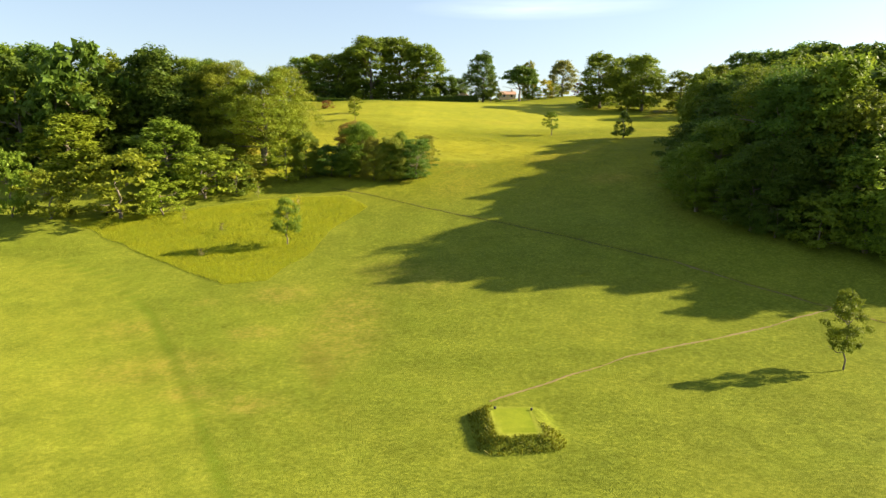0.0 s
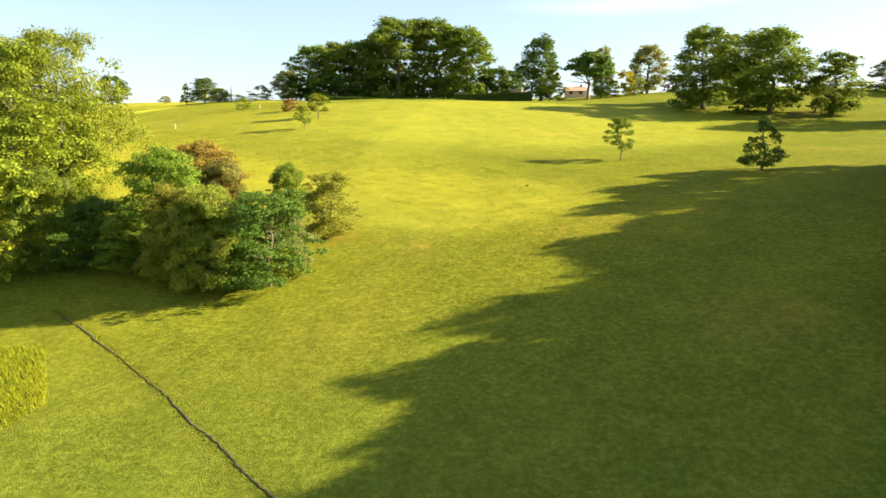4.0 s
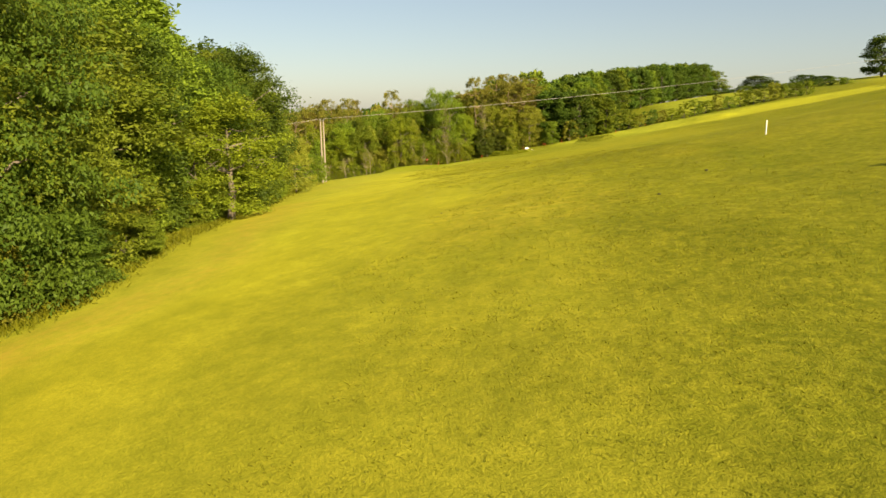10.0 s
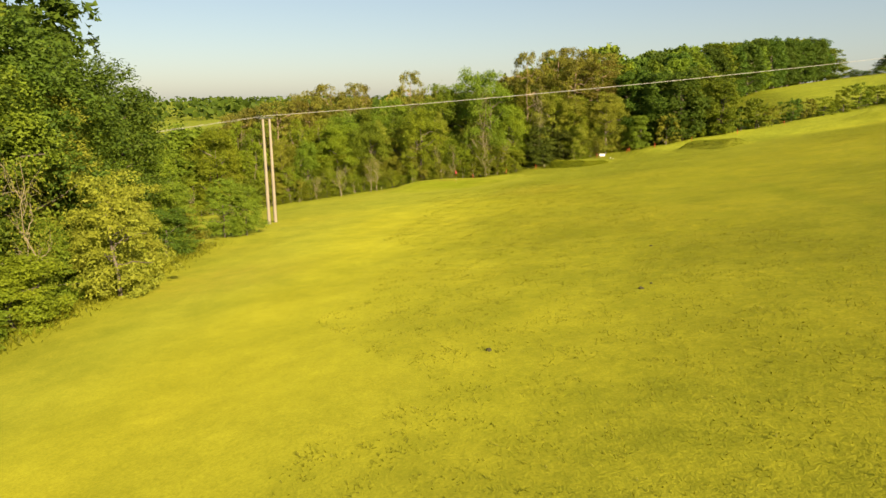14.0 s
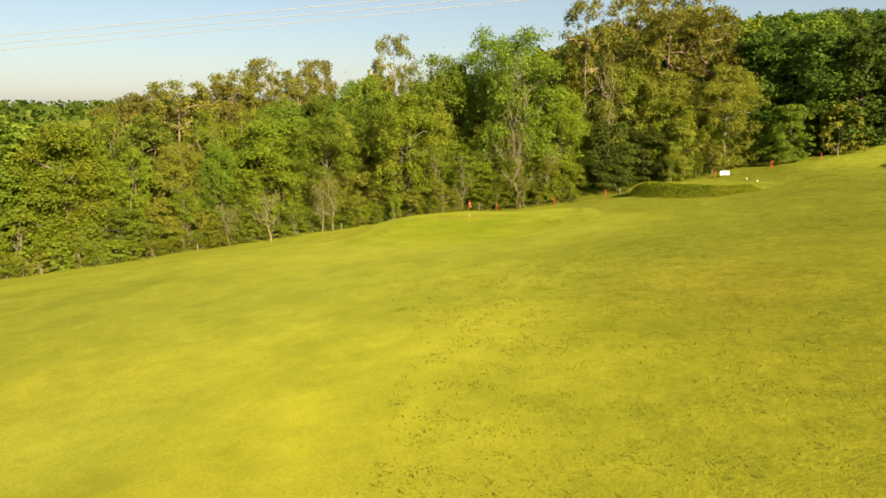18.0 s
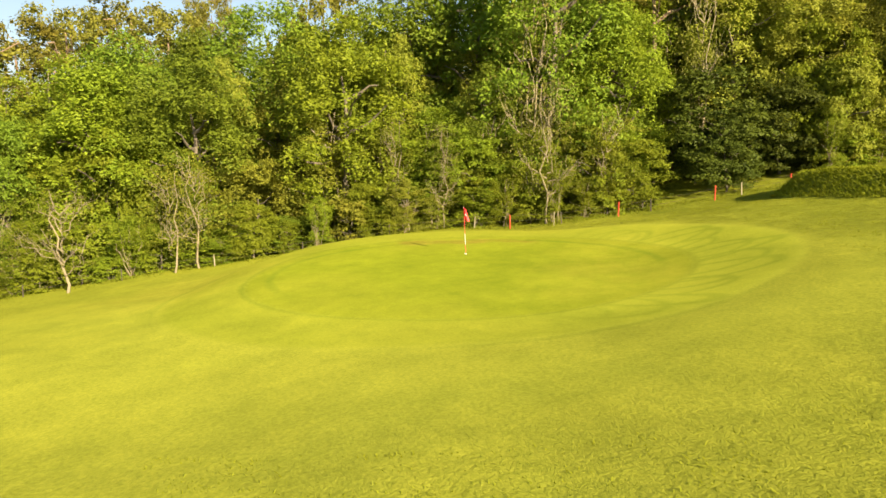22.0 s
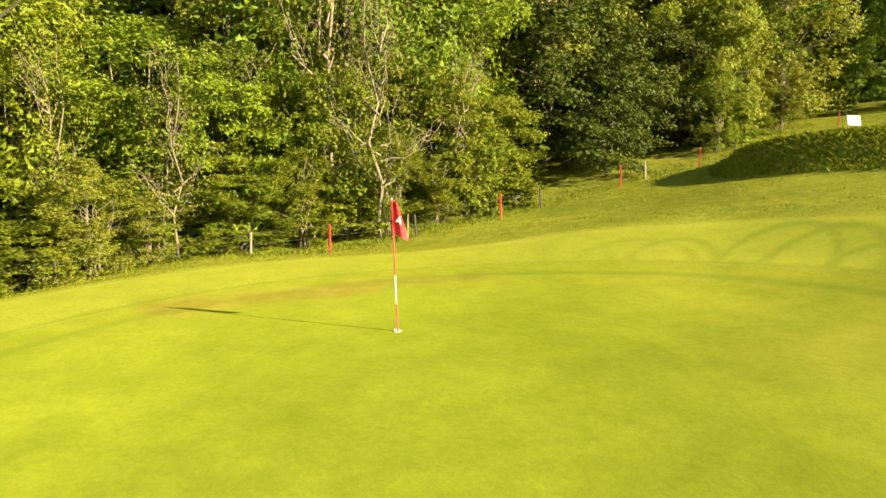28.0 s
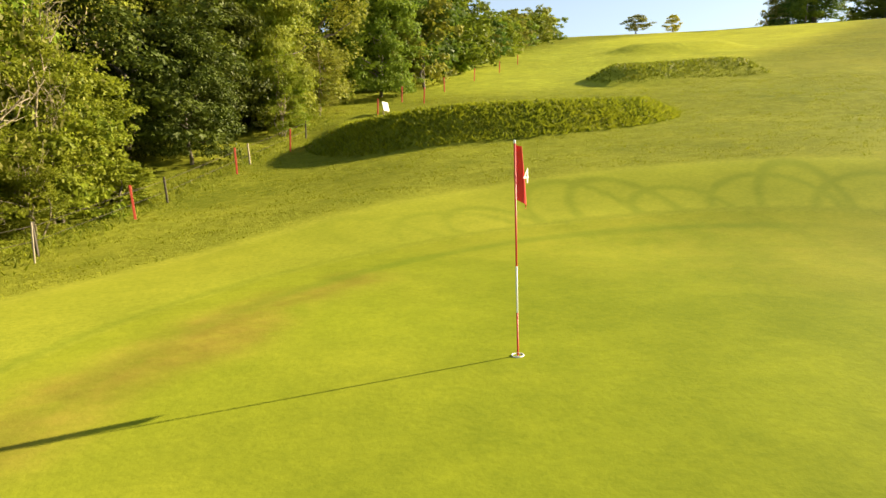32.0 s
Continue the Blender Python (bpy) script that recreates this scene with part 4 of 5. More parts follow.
plant("bush", "leaf_purple", 56.7, 300.0, 6.4, 2.7)
plant("oak", "leaf_mid", 50.2, 228.6, 17.5, 7.6)
plant("oak", "leaf_mid", 61.7, 221.6, 17.2, 7.8)
plant("oak", "leaf_mid", 61.8, 243.2, 15.8, 6.7)
plant("oak", "leaf_mid", 73.1, 220.6, 12.5, 5.9)
plant("bush", "leaf_mid", 45.7, 226.9, 6.7, 4.1)
plant("bush", "leaf_mid", 57.1, 221.4, 5.7, 4.6)
plant("oak", "leaf_grey", 108.0, 270.6, 8.5, 5.9)
plant("oak", "leaf_mid", 111.4, 260.4, 11.0, 6.5)
plant("bush", "leaf_mid", 155.2, 395.9, 21.5, 16.0)
plant("oak", "leaf_dark", 86.9, 208.7, 19.0, 7.9)
plant("bush", "leaf_dark", -68.0, 317.3, 9.5, 6.8)
plant("bush", "leaf_dark", -60.4, 319.6, 10.6, 6.8)
plant("bush", "leaf_dark", -50.7, 312.9, 9.9, 6.7)
plant("bush", "leaf_dark", -43.2, 315.2, 11.0, 6.7)
plant("bush", "leaf_dark", -35.6, 317.6, 10.7, 6.8)
plant("bush", "leaf_dark", -27.9, 319.9, 10.3, 6.8)
plant("bush", "leaf_dark", -19.0, 313.2, 10.9, 6.6)
plant("bush", "leaf_dark", -11.3, 315.5, 10.4, 6.7)
plant("bush", "leaf_dark", -3.5, 317.9, 11.1, 6.7)
plant("bush", "leaf_mid", 38.2, 304.2, 6.0, 5.0)
plant("bush", "leaf_mid", 22.4, 303.6, 6.4, 3.0)
# trees along the far hedge
plant("oak", "leaf_dark", -158.2, 348.0, 12.0, 6.2)
plant("cone", "leaf_mid", -102.0, 300.0, 7.3, 2.7)
plant("oak", "leaf_dark", -97.4, 303.7, 8.6, 4.9)
plant("oak", "leaf_mid", -89.4, 298.2, 4.8, 3.4)
plant("bush", "leaf_mid", -83.5, 297.5, 2.4, 4.3)
plant("oak", "leaf_dark", -221.7, 364.7, 5.4, 6.4)
plant("oak", "leaf_dark", -212.5, 379.8, 3.8, 5.5)
plant("oak", "leaf_dark", -209.4, 386.7, 3.1, 4.2)
plant("oak", "leaf_mid", -266.9, 344.8, 16.7, 8.0)
plant("oak", "leaf_mid", -265.7, 362.0, 15.7, 8.4)
plant("oak", "leaf_mid", -263.2, 379.7, 11.8, 8.7)
# edge of the valley wood
plant("oak", "leaf_fresh", -73.1, 153.2, 10.7, 4.7)
plant("oak", "leaf_mid", -73.3, 150.5, 9.8, 2.8)
plant("bush", "leaf_olive", -106.8, 165.0, 7.7, 3.1)
plant("oak", "leaf_dark", -85.7, 156.4, 16.4, 5.0)
plant("oak", "leaf_mid", -91.1, 158.8, 14.0, 3.4)
plant("oak", "leaf_dark", -78.9, 152.5, 14.9, 3.9)
plant("deadtree", "leaf_olive", -112.7, 164.0, 7.3, 1.4)
plant("deadtree", "leaf_olive", -104.0, 161.2, 9.0, 2.0)
plant("oak", "leaf_mid", -99.0, 156.5, 16.0, 4.2)
plant("oak", "leaf_mid", -107.0, 158.4, 15.0, 4.2)
plant("oak", "leaf_olive", -114.5, 159.6, 14.0, 4.0)
plant("oak", "leaf_mid", -121.5, 161.6, 13.6, 4.0)
plant("oak", "leaf_mid", -128.0, 164.4, 12.4, 3.8)
plant("bush", "leaf_mid", -124.5, 166.8, 6.5, 2.6)
plant("bush", "leaf_olive", -117.0, 164.4, 7.0, 2.8)
# by the pole
plant("bush", "leaf_mid", -132.3, 173.5, 5.3, 2.0)
plant("bush", "leaf_mid", -132.6, 171.5, 6.0, 2.0)
# forest front singles
plant("deadtree", "leaf_olive", -190.6, 200.0, 7.0, 2.4)
plant("deadtree", "leaf_olive", -190.2, 198.6, 6.2, 2.2)
plant("bare", "leaf_bare", -190.1, 193.1, 6.0, 3.0)
plant("bare", "leaf_bare", -192.2, 189.0, 4.6, 2.2)
plant("deadtree", "leaf_bare", -186.6, 219.6, 16.5, 3.2)
plant("deadtree", "leaf_olive", -189.8, 211.8, 7.5, 1.5)
plant("deadtree", "leaf_bare", -187.2, 214.0, 6.5, 1.4)
plant("deadtree", "leaf_bare", -183.6, 219.0, 8.5, 2.4)
plant("deadtree", "leaf_olive", -183.0, 222.6, 6.5, 1.6)
plant("deadtree", "leaf_bare", -184.0, 230.0, 15.5, 2.4)
# hollies of the dark gap, with its shade put into their leaf colour
plant("bush", "leaf_holly_shaded", -183.0, 230.4, 7.4, 4.0)
plant("bush", "leaf_holly_shaded", -181.0, 233.8, 6.0, 2.8)
plant("bush", "leaf_holly_shaded", -180.8, 229.6, 4.6, 1.9)
plant("oak", "leaf_olive", -180.4, 238.0, 10.5, 3.2)
plant("bush", "leaf_olive", -178.4, 236.0, 6.5, 2.2)
plant("bush", "leaf_mid", -177.8, 239.5, 6.5, 2.6)
plant("bush", "leaf_fresh", -184.2, 222.6, 5.4, 2.2)
plant("bush", "leaf_fresh", -186.0, 219.2, 5.6, 2.1)
plant("bush", "leaf_fresh", -187.9, 216.4, 5.6, 2.2)
plant("bush", "leaf_fresh", -191.6, 214.5, 6.0, 2.4)
plant("bush", "leaf_fresh", -191.0, 210.4, 3.8, 1.8)
# trees of the wood, front to back
plant("oak", "leaf_fresh", -200.1, 194.7, 14.0, 5.2)
plant("oak", "leaf_mid", -196.6, 200.4, 13.5, 4.2)
plant("oak", "leaf_mid", -202.4, 206.2, 18.0, 4.8)
plant("oak", "leaf_fresh", -193.4, 209.6, 14.6, 4.2)
plant("oak", "leaf_mid", -197.9, 215.1, 19.0, 4.6)
plant("oak", "leaf_mid", -194.2, 219.9, 20.0, 4.8)
plant("oak", "leaf_mid", -188.0, 221.8, 19.4, 4.6)
plant("oak", "leaf_fresh", -185.8, 225.6, 12.0, 2.9)
plant("oak", "leaf_fresh", -203.0, 171.8, 16.5, 5.6)
plant("oak", "leaf_mid", -207.2, 167.0, 18.0, 6.0)
plant("oak", "leaf_olive", -176.8, 240.2, 11.5, 3.2)
plant("oak", "leaf_olive", -185.0, 233.4, 13.5, 3.6)
plant("oak", "leaf_olive", -181.6, 236.2, 12.0, 3.0)
plant("oak", "leaf_dark", -178.9, 247.2, 14.4, 4.6)
plant("oak", "leaf_dark", -174.0, 249.4, 13.2, 4.4)
plant("oak", "leaf_dark", -169.9, 251.6, 12.6, 4.2)
plant("oak", "leaf_mid", -166.6, 257.0, 9.5, 3.6)
plant("oak", "leaf_mid", -171.4, 256.2, 12.4, 4.4)
plant("bush", "leaf_mid", -172.6, 244.6, 6.4, 2.4)
plant("bush", "leaf_olive", -169.4, 248.0, 6.0, 2.3)
plant("bush", "leaf_mid", -163.0, 261.6, 5.8, 2.6)
# tall pines of the wood
plant("pine", "leaf_pine", -209.3, 184.2, 20.8, 5.4)
plant("pine", "leaf_pine", -214.4, 188.2, 20.6, 5.0)
plant("pine", "leaf_pine", -218.0, 196.3, 23.7, 5.0)
plant("pine", "leaf_pine", -216.3, 191.4, 22.1, 4.6)
plant("pine", "leaf_pine", -217.1, 203.4, 22.4, 2.6)
plant("pine", "leaf_pine", -212.0, 199.6, 20.0, 4.6)
plant("pine", "leaf_pine", -203.4, 210.5, 22.4, 3.4)
plant("pine", "leaf_pine", -213.9, 177.5, 20.4, 5.0)
plant("pine", "leaf_pine", -218.2, 180.6, 21.0, 4.6)
plant("pine", "leaf_pine", -188.4, 229.9, 21.4, 4.2)
plant("pine", "leaf_pine", -187.2, 235.3, 20.8, 4.4)
plant("pine", "leaf_pine", -183.2, 237.4, 20.0, 4.4)
plant("pine", "leaf_pine", -182.3, 242.0, 17.2, 4.2)
plant("pine", "leaf_pine", -191.6, 241.0, 21.0, 4.8)
plant("pine", "leaf_pine", -190.0, 247.0, 18.8, 4.6)
plant("pine", "leaf_pine", -226.7, 203.9, 23.7, 4.2)
plant("pine", "leaf_pine", -225.7, 192.8, 23.6, 5.2)
plant("pine", "leaf_pine", -227.5, 176.4, 20.9, 4.7)
# trees on the skyline behind the green
plant("young", "leaf_grey", -119.8, 319.1, 3.2, 2.7)
plant("young", "leaf_yellow", -108.4, 327.5, 3.9, 1.8)


def along(line, s):
    """The place and the left-hand normal at s metres along a line."""
    for (ax, ay), (bx, by) in zip(line, line[1:]):
        L = math.hypot(bx - ax, by - ay)
        if s <= L:
            u = s / L
            return ax + (bx - ax) * u, ay + (by - ay) * u, -(by - ay) / L, (bx - ax) / L
        s -= L
    return None


def wood(line, rows, seed, group, gap_at=None):
    """Rows of plants behind a line: offset, spacing, kinds, leaves, heights, radii."""
    rng = random.Random(seed)
    for off, gap, kinds, tints, (h0, h1), (r0, r1) in rows:
        s = rng.uniform(0, gap)
        while True:
            p = along(line, s)
            if not p:
                break
            o = off + rng.uniform(-0.28, 0.28) * gap
            kind, tint, px, py, ph, pr = rng.choice(kinds), rng.choice(tints), p[0] + p[2] * o, p[1] + p[3] * o, rng.uniform(h0, h1), rng.uniform(r0, r1)
            if not gap_at or ph > 14.5 or math.hypot(px - gap_at[0], py - gap_at[1]) > gap_at[2]:
                plant(kind, tint, px, py, ph, pr, group)
            s += gap * rng.uniform(0.75, 1.25)


GREENS = ["leaf_mid", "leaf_mid", "leaf_dark", "leaf_fresh", "leaf_olive"]
# wood on the valley side of the fairway; the line runs so that its right hand is inside the wood
wood([(-128, 169), (-108, 163), (-90, 158), (-75, 152), (-62, 147), (-47, 142), (-40, 136)], [
    (-1.5, 5.0, ["bush"], GREENS, (3.0, 5.5), (2.0, 3.0)),
    (-5.0, 6.5, ["oak"], ["leaf_dark", "leaf_mid", "leaf_dark"], (15, 19), (4.6, 6.2)),
    (-12.0, 8.0, ["oak"], ["leaf_mid", "leaf_dark"], (20, 24), (5.5, 7.5)),
    (-22.0, 11.0, ["oaklow"], ["leaf_mid", "leaf_dark"], (20, 24), (6, 8)),
], 3, "trees of the valley wood")
# wood behind the green
FOREST = [(-206, 130), (-203, 150), (-199, 170), (-197, 185), (-194, 200), (-189, 214), (-183, 224), (-179, 234), (-174, 246)]
wood(FOREST, [
    (0.5, 3.4, ["bush", "thicket", "bush"], ["leaf_fresh", "leaf_fresh", "leaf_mid", "leaf_olive"], (1.6, 5.0), (1.3, 2.4)),
    (2.4, 3.6, ["thicket", "thicket", "bush"], ["leaf_mid", "leaf_fresh", "leaf_olive", "leaf_fresh"], (5, 10), (2.0, 3.3)),
    (5.5, 4.2, ["thicket", "oak"], ["leaf_fresh", "leaf_fresh", "leaf_mid", "leaf_olive"], (9, 14), (2.8, 4.0)),
    (9.0, 5.2, ["oak", "thicket"], ["leaf_fresh", "leaf_fresh", "leaf_mid", "leaf_fresh"], (14, 18), (3.4, 4.8)),
    (15.0, 6.5, ["oak"], ["leaf_mid", "leaf_dark", "leaf_olive"], (14, 17), (4.0, 5.5)),
    (24.0, 7.5, ["oaklow"], ["leaf_pine", "leaf_mid", "leaf_pine"], (16, 19), (4.5, 6)),
    (34.0, 11.0, ["oaklow"], ["leaf_pine", "leaf_dark"], (17, 20), (5, 7)),
    (46.0, 13.0, ["oaklow"], ["leaf_mid", "leaf_dark", "leaf_pine"], (18, 21), (6, 8)),
], 11, "trees of the wood behind the green", (-181.8, 230.5, 5.0))
# wood beyond, up to the far field
wood([(-176, 246), (-198, 280), (-225, 320), (-252, 372)], [
    (3.0, 6.5, ["oak"], ["leaf_dark", "leaf_mid"], (12, 15), (4, 5.5)),
    (10.0, 8.0, ["oaklow"], ["leaf_dark", "leaf_mid"], (14, 17), (5, 7)),
    (20.0, 11.0, ["oaklow"], ["leaf_dark", "leaf_mid"], (15, 18), (6, 8)),
], 12, "trees of the wood behind the green")
# low hedge that goes on up the hill
wood([(-173, 247), (-163, 259), (-152, 281), (-141, 300)], [
    (1.5, 2.8, ["bush"], GREENS, (3.4, 5.0), (1.8, 2.6)),
], 13, "shrubs of the hedge on the hill")
# wood on the sunny side of the first fairway
wood([(86, 66), (60, 69), (45, 73), (34, 79), (30.5, 90), (34, 104), (39.3, 117), (51, 136), (62, 152)], [
    (-2.5, 5.0, ["bush", "oak"], ["leaf_mid", "leaf_dark"], (6, 9), (3.0, 4.2)),
    (-7.0, 8.0, ["oak"], ["leaf_mid", "leaf_dark"], (11, 14), (4.5, 6.0)),
    (-14.0, 9.0, ["oak"], ["leaf_mid", "leaf_dark"], (15, 18), (5, 6.5)),
    (-22.0, 11.0, ["oaklow"], ["leaf_mid", "leaf_dark"], (16, 18.5), (6, 8)),
], 17, "trees of the wood beside the fairway")
for fx, fy, fh, fr in ((76, 75, 17, 6), (86, 76, 17, 6), (46, 75, 11.5, 4.0), (48, 70.4, 9.5, 3.4), (54, 68.0, 13.0, 4.2), (47, 79.5, 16.6, 4.6), (47, 85, 19.8, 5.0), (42, 93.5, 18.2, 5.0), (50, 97, 17.6, 5.5), (55, 146, 14.6, 4.0), (50, 138, 13.5, 3.6), (46.5, 127.5, 12.6, 3.4), (51, 142, 12.5, 3.4), (58, 152, 13.5, 4.0), (61, 130, 16.5, 4), (64, 137, 15.5, 4), (67.5, 143, 15.5, 4.5), (72, 149, 15, 4.5)):
    plant("oak", "leaf_mid", fx, fy, fh, fr, "trees of the wood beside the fairway")
# hedge along the far field
wood([(-250, 362), (-200, 340), (-150, 318)], [
    (4.0, 4.5, ["bush"], ["leaf_mid", "leaf_dark"], (1.5, 2.5), (2.0, 2.8)),
], 19, "shrubs of the far hedge")


def distant_woods():
    """Wooded hills far away, one mass of leaf clumps."""
    rng = np.random.default_rng(31)
    n = 42000
    a = rng.uniform(0, 2 * math.pi, n)
    d = 430 + 700 * rng.uniform(0, 1, n) ** 1.3
    x, y = -90 + d * np.cos(a), 160 + d * np.sin(a)
    keep = (wobble(x, y, 90.0) + 0.4 * wobble(x, y, 37.0) > -0.15)
    x, y = x[keep], y[keep]
    n = len(x)
    z = height(x, y) + rng.uniform(0, 10, n)
    pos = np.stack([x, y, z], 1)
    v, f = leaves(rng, pos, unit(rng.normal(size=(n, 3)) * 0.7 + (0, 0, 0.8)), 4.2, 1.2)
    return tagged(new("distant_woods", mesh_from("distant_woods", v, f, LEAF["leaf_dark"])), "distant wooded hills, dark green tree canopy", "woods", kind="stuff")


distant_woods()


def ribbon(name, label, line, width, mat, seed):
    """A narrow uneven strip of bare soil, a little proud of the turf, with a sunken middle."""
    rng = np.random.default_rng(seed)
    total = sum(math.dist(a, b) for a, b in zip(line, line[1:]))
    n = int(total / 0.35)
    vs, fs = [], []
    for i in range(n):
        x, y, nx, ny = along(line, total * (i + 0.5) / n)
        w = width * (0.25 + 0.75 * abs(math.sin(i * 0.11 + 2.0 * math.sin(i * 0.031)))) * rng.uniform(0.6, 1.5) * 0.5
        s = 0.12 * math.sin(i * 0.05) + 0.05 * math.sin(i * 0.37) + rng.normal() * 0.03
        for k, dz in ((-1.6, -0.03), (-1, 0.035), (0, 0.012), (1, 0.035), (1.6, -0.03)):
            px, py = x + nx * (k * w + s), y + ny * (k * w + s)
            vs.append((px, py, float(height(px, py)) + dz))
        if i:
            for k in range(4):
                a = (i - 1) * 5 + k
                fs.append((a, a + 1, a + 6, a + 5))
    return tagged(new(name, mesh_from(name, vs, fs, mat, True)), label, "ground", kind="structure")


EARTH = solid_material("earth", (0.026, 0.028, 0.007), (0.075, 0.066, 0.020), 0.95, 20.0, 0.6)
SOIL = solid_material("bare_soil", (0.105, 0.085, 0.022), (0.200, 0.140, 0.050), 0.95, 3.0, 0.6)
ribbon("drain", "narrow dark open drain cut across the fairway", DITCH[3:], 0.10, EARTH, 5)
ribbon("drain_spoil", "narrow strip of bare brown soil where the drain is filled", DITCH[:4], 0.15, SOIL, 7)
ribbon("worn_path", "narrow strip of pale bare soil in grass", WORN_PATH, 0.15, SOIL, 6)


# ---- grass that stands up ----
def tufts(name, label, rng, x, y, hgt, wid, mat, lean=0.35):
    n = len(x)
    a = rng.uniform(0, 6.28, n)
    z = height(x, y)
    side = np.stack([np.cos(a), np.sin(a), 0 * a], 1) * (wid * rng.uniform(0.6, 1.3, n))[:, None]
    tip = np.stack([rng.normal(size=n) * lean, rng.normal(size=n) * lean, np.ones(n)], 1) * (hgt * rng.uniform(0.5, 1.2, n))[:, None]
    p = np.stack([x, y, z - 0.03], 1)
    v = np.stack([p - side, p + side, p + tip], 1).reshape(-1, 3)
    return tagged(new(name, mesh_from(name, v, np.arange(3 * n).reshape(n, 3), mat)), label, "grass", kind="stuff")


rng = np.random.default_rng(5)
gx, gy = rng.uniform(-53, -10, 260000), rng.uniform(72, 108, 260000)
k = meadow_mask(gx, gy) > 0.5
tufts("meadow_grass", "tall yellowish unmown meadow grass", rng, gx[k], gy[k], 0.30, 0.022, GRASS_TALL, 0.45)
gx, gy = rng.uniform(-180, -158, 130000), rng.uniform(223, 236, 130000)
d = teedist(gx, gy)
k = (d > 0.0) & (d < 1.9) & (gy < 232)
tufts("bank_grass", "rough weedy grass on the bank of the raised tee", rng, gx[k], gy[k], 0.15, 0.045, GRASS_ROUGH, 1.0)


gx, gy = rng.uniform(0, 9, 16000), rng.uniform(33, 44, 16000)
d = boxdist(gx, gy, 4.25, 38.8, 1.35, 2.1, 4)
k = (d > 0.0) & (d < 1.2) & ((gy < 38.5) | (gx < 3))
tufts("tee_bank_grass", "long dark grass on the bank of the small tee", rng, gx[k], gy[k], 0.2, 0.04, GRASS_WEED, 0.7)
gx, gy = rng.uniform(-164, -143, 16000), rng.uniform(240, 251, 16000)
d = boxdist(gx, gy, -153.8, 245.2, 3.8, 0.7, 6)
k = (d < 2.0)
tufts("mound_grass", "long grass on the mound beside the fairway", rng, gx[k], gy[k], 0.16, 0.05, GRASS_WEED, 0.7)
s = rng.uniform(0, 1, 3600)
FENCE_LINE = [(-194, 165), (-192.5, 180), (-191.4, 194), (-190.2, 200.9), (-188.0, 208.5), (-186.1, 214.2), (-183.7, 216.5), (-182.4, 219.0), (-181.4, 222.3), (-179.4, 227.3), (-177.9, 231.2), (-175.0, 238.0)]
pick = rng.integers(0, len(FENCE_LINE) - 1, 3600)
fa, fb = np.array(FENCE_LINE)[pick], np.array(FENCE_LINE)[pick + 1]
fp = fa * (1 - s[:, None]) + fb * s[:, None] + rng.normal(size=(3600, 2)) * 0.5 + np.array([-0.5, 0.1])
tufts("fence_weeds", "weeds and long grass under the wire fence", rng, fp[:, 0], fp[:, 1], 0.16, 0.03, GRASS_WEED, 0.7)
VALLEY_EDGE = [(-128, 169), (-108, 163), (-90, 158), (-75, 152), (-62, 147), (-47, 142), (-40, 136)]
s = rng.uniform(0, 1, 9000)
pick = rng.integers(0, len(VALLEY_EDGE) - 1, 9000)
fa, fb = np.array(VALLEY_EDGE)[pick], np.array(VALLEY_EDGE)[pick + 1]
fp = fa * (1 - s[:, None]) + fb * s[:, None] + rng.normal(size=(9000, 2)) * 0.8 + np.array([-0.3, 0.9])
tufts("wood_edge_grass", "long fresh grass and weeds along the edge of the wood", rng, fp[:, 0], fp[:, 1], 0.38, 0.05, GRASS_WEED, 0.6)
s = rng.uniform(0, 1, 5000)
pick = rng.integers(0, len(DITCH) - 1, 5000)
fa, fb = np.array(DITCH)[pick], np.array(DITCH)[pick + 1]
fp = fa * (1 - s[:, None]) + fb * s[:, None] + rng.normal(size=(5000, 2)) * 0.16
tufts("ditch_grass", "dark grass tufts along the edges of the drain", rng, fp[:, 0], fp[:, 1], 0.11, 0.04, GRASS_WEED, 0.7)


def clumps_at(rng, n, box, s):
    """Scattered places, gathered into uneven clumps."""
    x, y = rng.uniform(box[0], box[1], n), rng.uniform(box[2], box[3], n)
    k = wobble(x, y, s) + 0.7 * wobble(x, y, s * 0.37, 3.0) + rng.normal(size=n) * 0.5 > 0.25
    return x[k], y[k]


gx, gy = clumps_at(rng, 460000, (-193, -146, 198, 243), 0.5)
g = greendist(gx, gy)
k = (g > 1.42 + 0.8 * smooth(0.4, -0.3, np.cos(np.arctan2(gy - 208.9, gx + 172.6) - 2.0))) & (teedist(gx, gy) > 2.0) & (linedist(gx, gy, [(-197, 185), (-194, 200), (-189, 214), (-183, 224), (-179, 234)]) > 1.0)
tufts("rough_grass", "short lumpy rough grass round the green", rng, gx[k], gy[k], 0.06, 0.024, GRASS_ROUGH, 0.9)
# rough on the hill side of the line of play
gx, gy = clumps_at(rng, 1300000, (-150, 16, 112, 212), 0.55)
over = np.interp(gx, [-177, -148, -115, -62, -11, 6, 15], [204, 199, 187, 171, 148, 129, 105]) - gy + 2.0 * wobble(gx, gy, 9.0)
k = (linedist(gx, gy, HOLE_LINE) < 17) & (over < 3.0 + 2.0 * wobble(gx, gy, 3.0)) & (greendist(gx, gy) > 1.5)
tufts("hill_rough_grass", "short tufted yellow-green rough grass beside the fairway", rng, gx[k], gy[k], 0.085, 0.026, GRASS_HILL, 0.8)


# ---- the hole and its flag ----
def ring(r, z, n=16):
    return [(r * math.cos(2 * math.pi * i / n), r * math.sin(2 * math.pi * i / n), z) for i in range(n)]


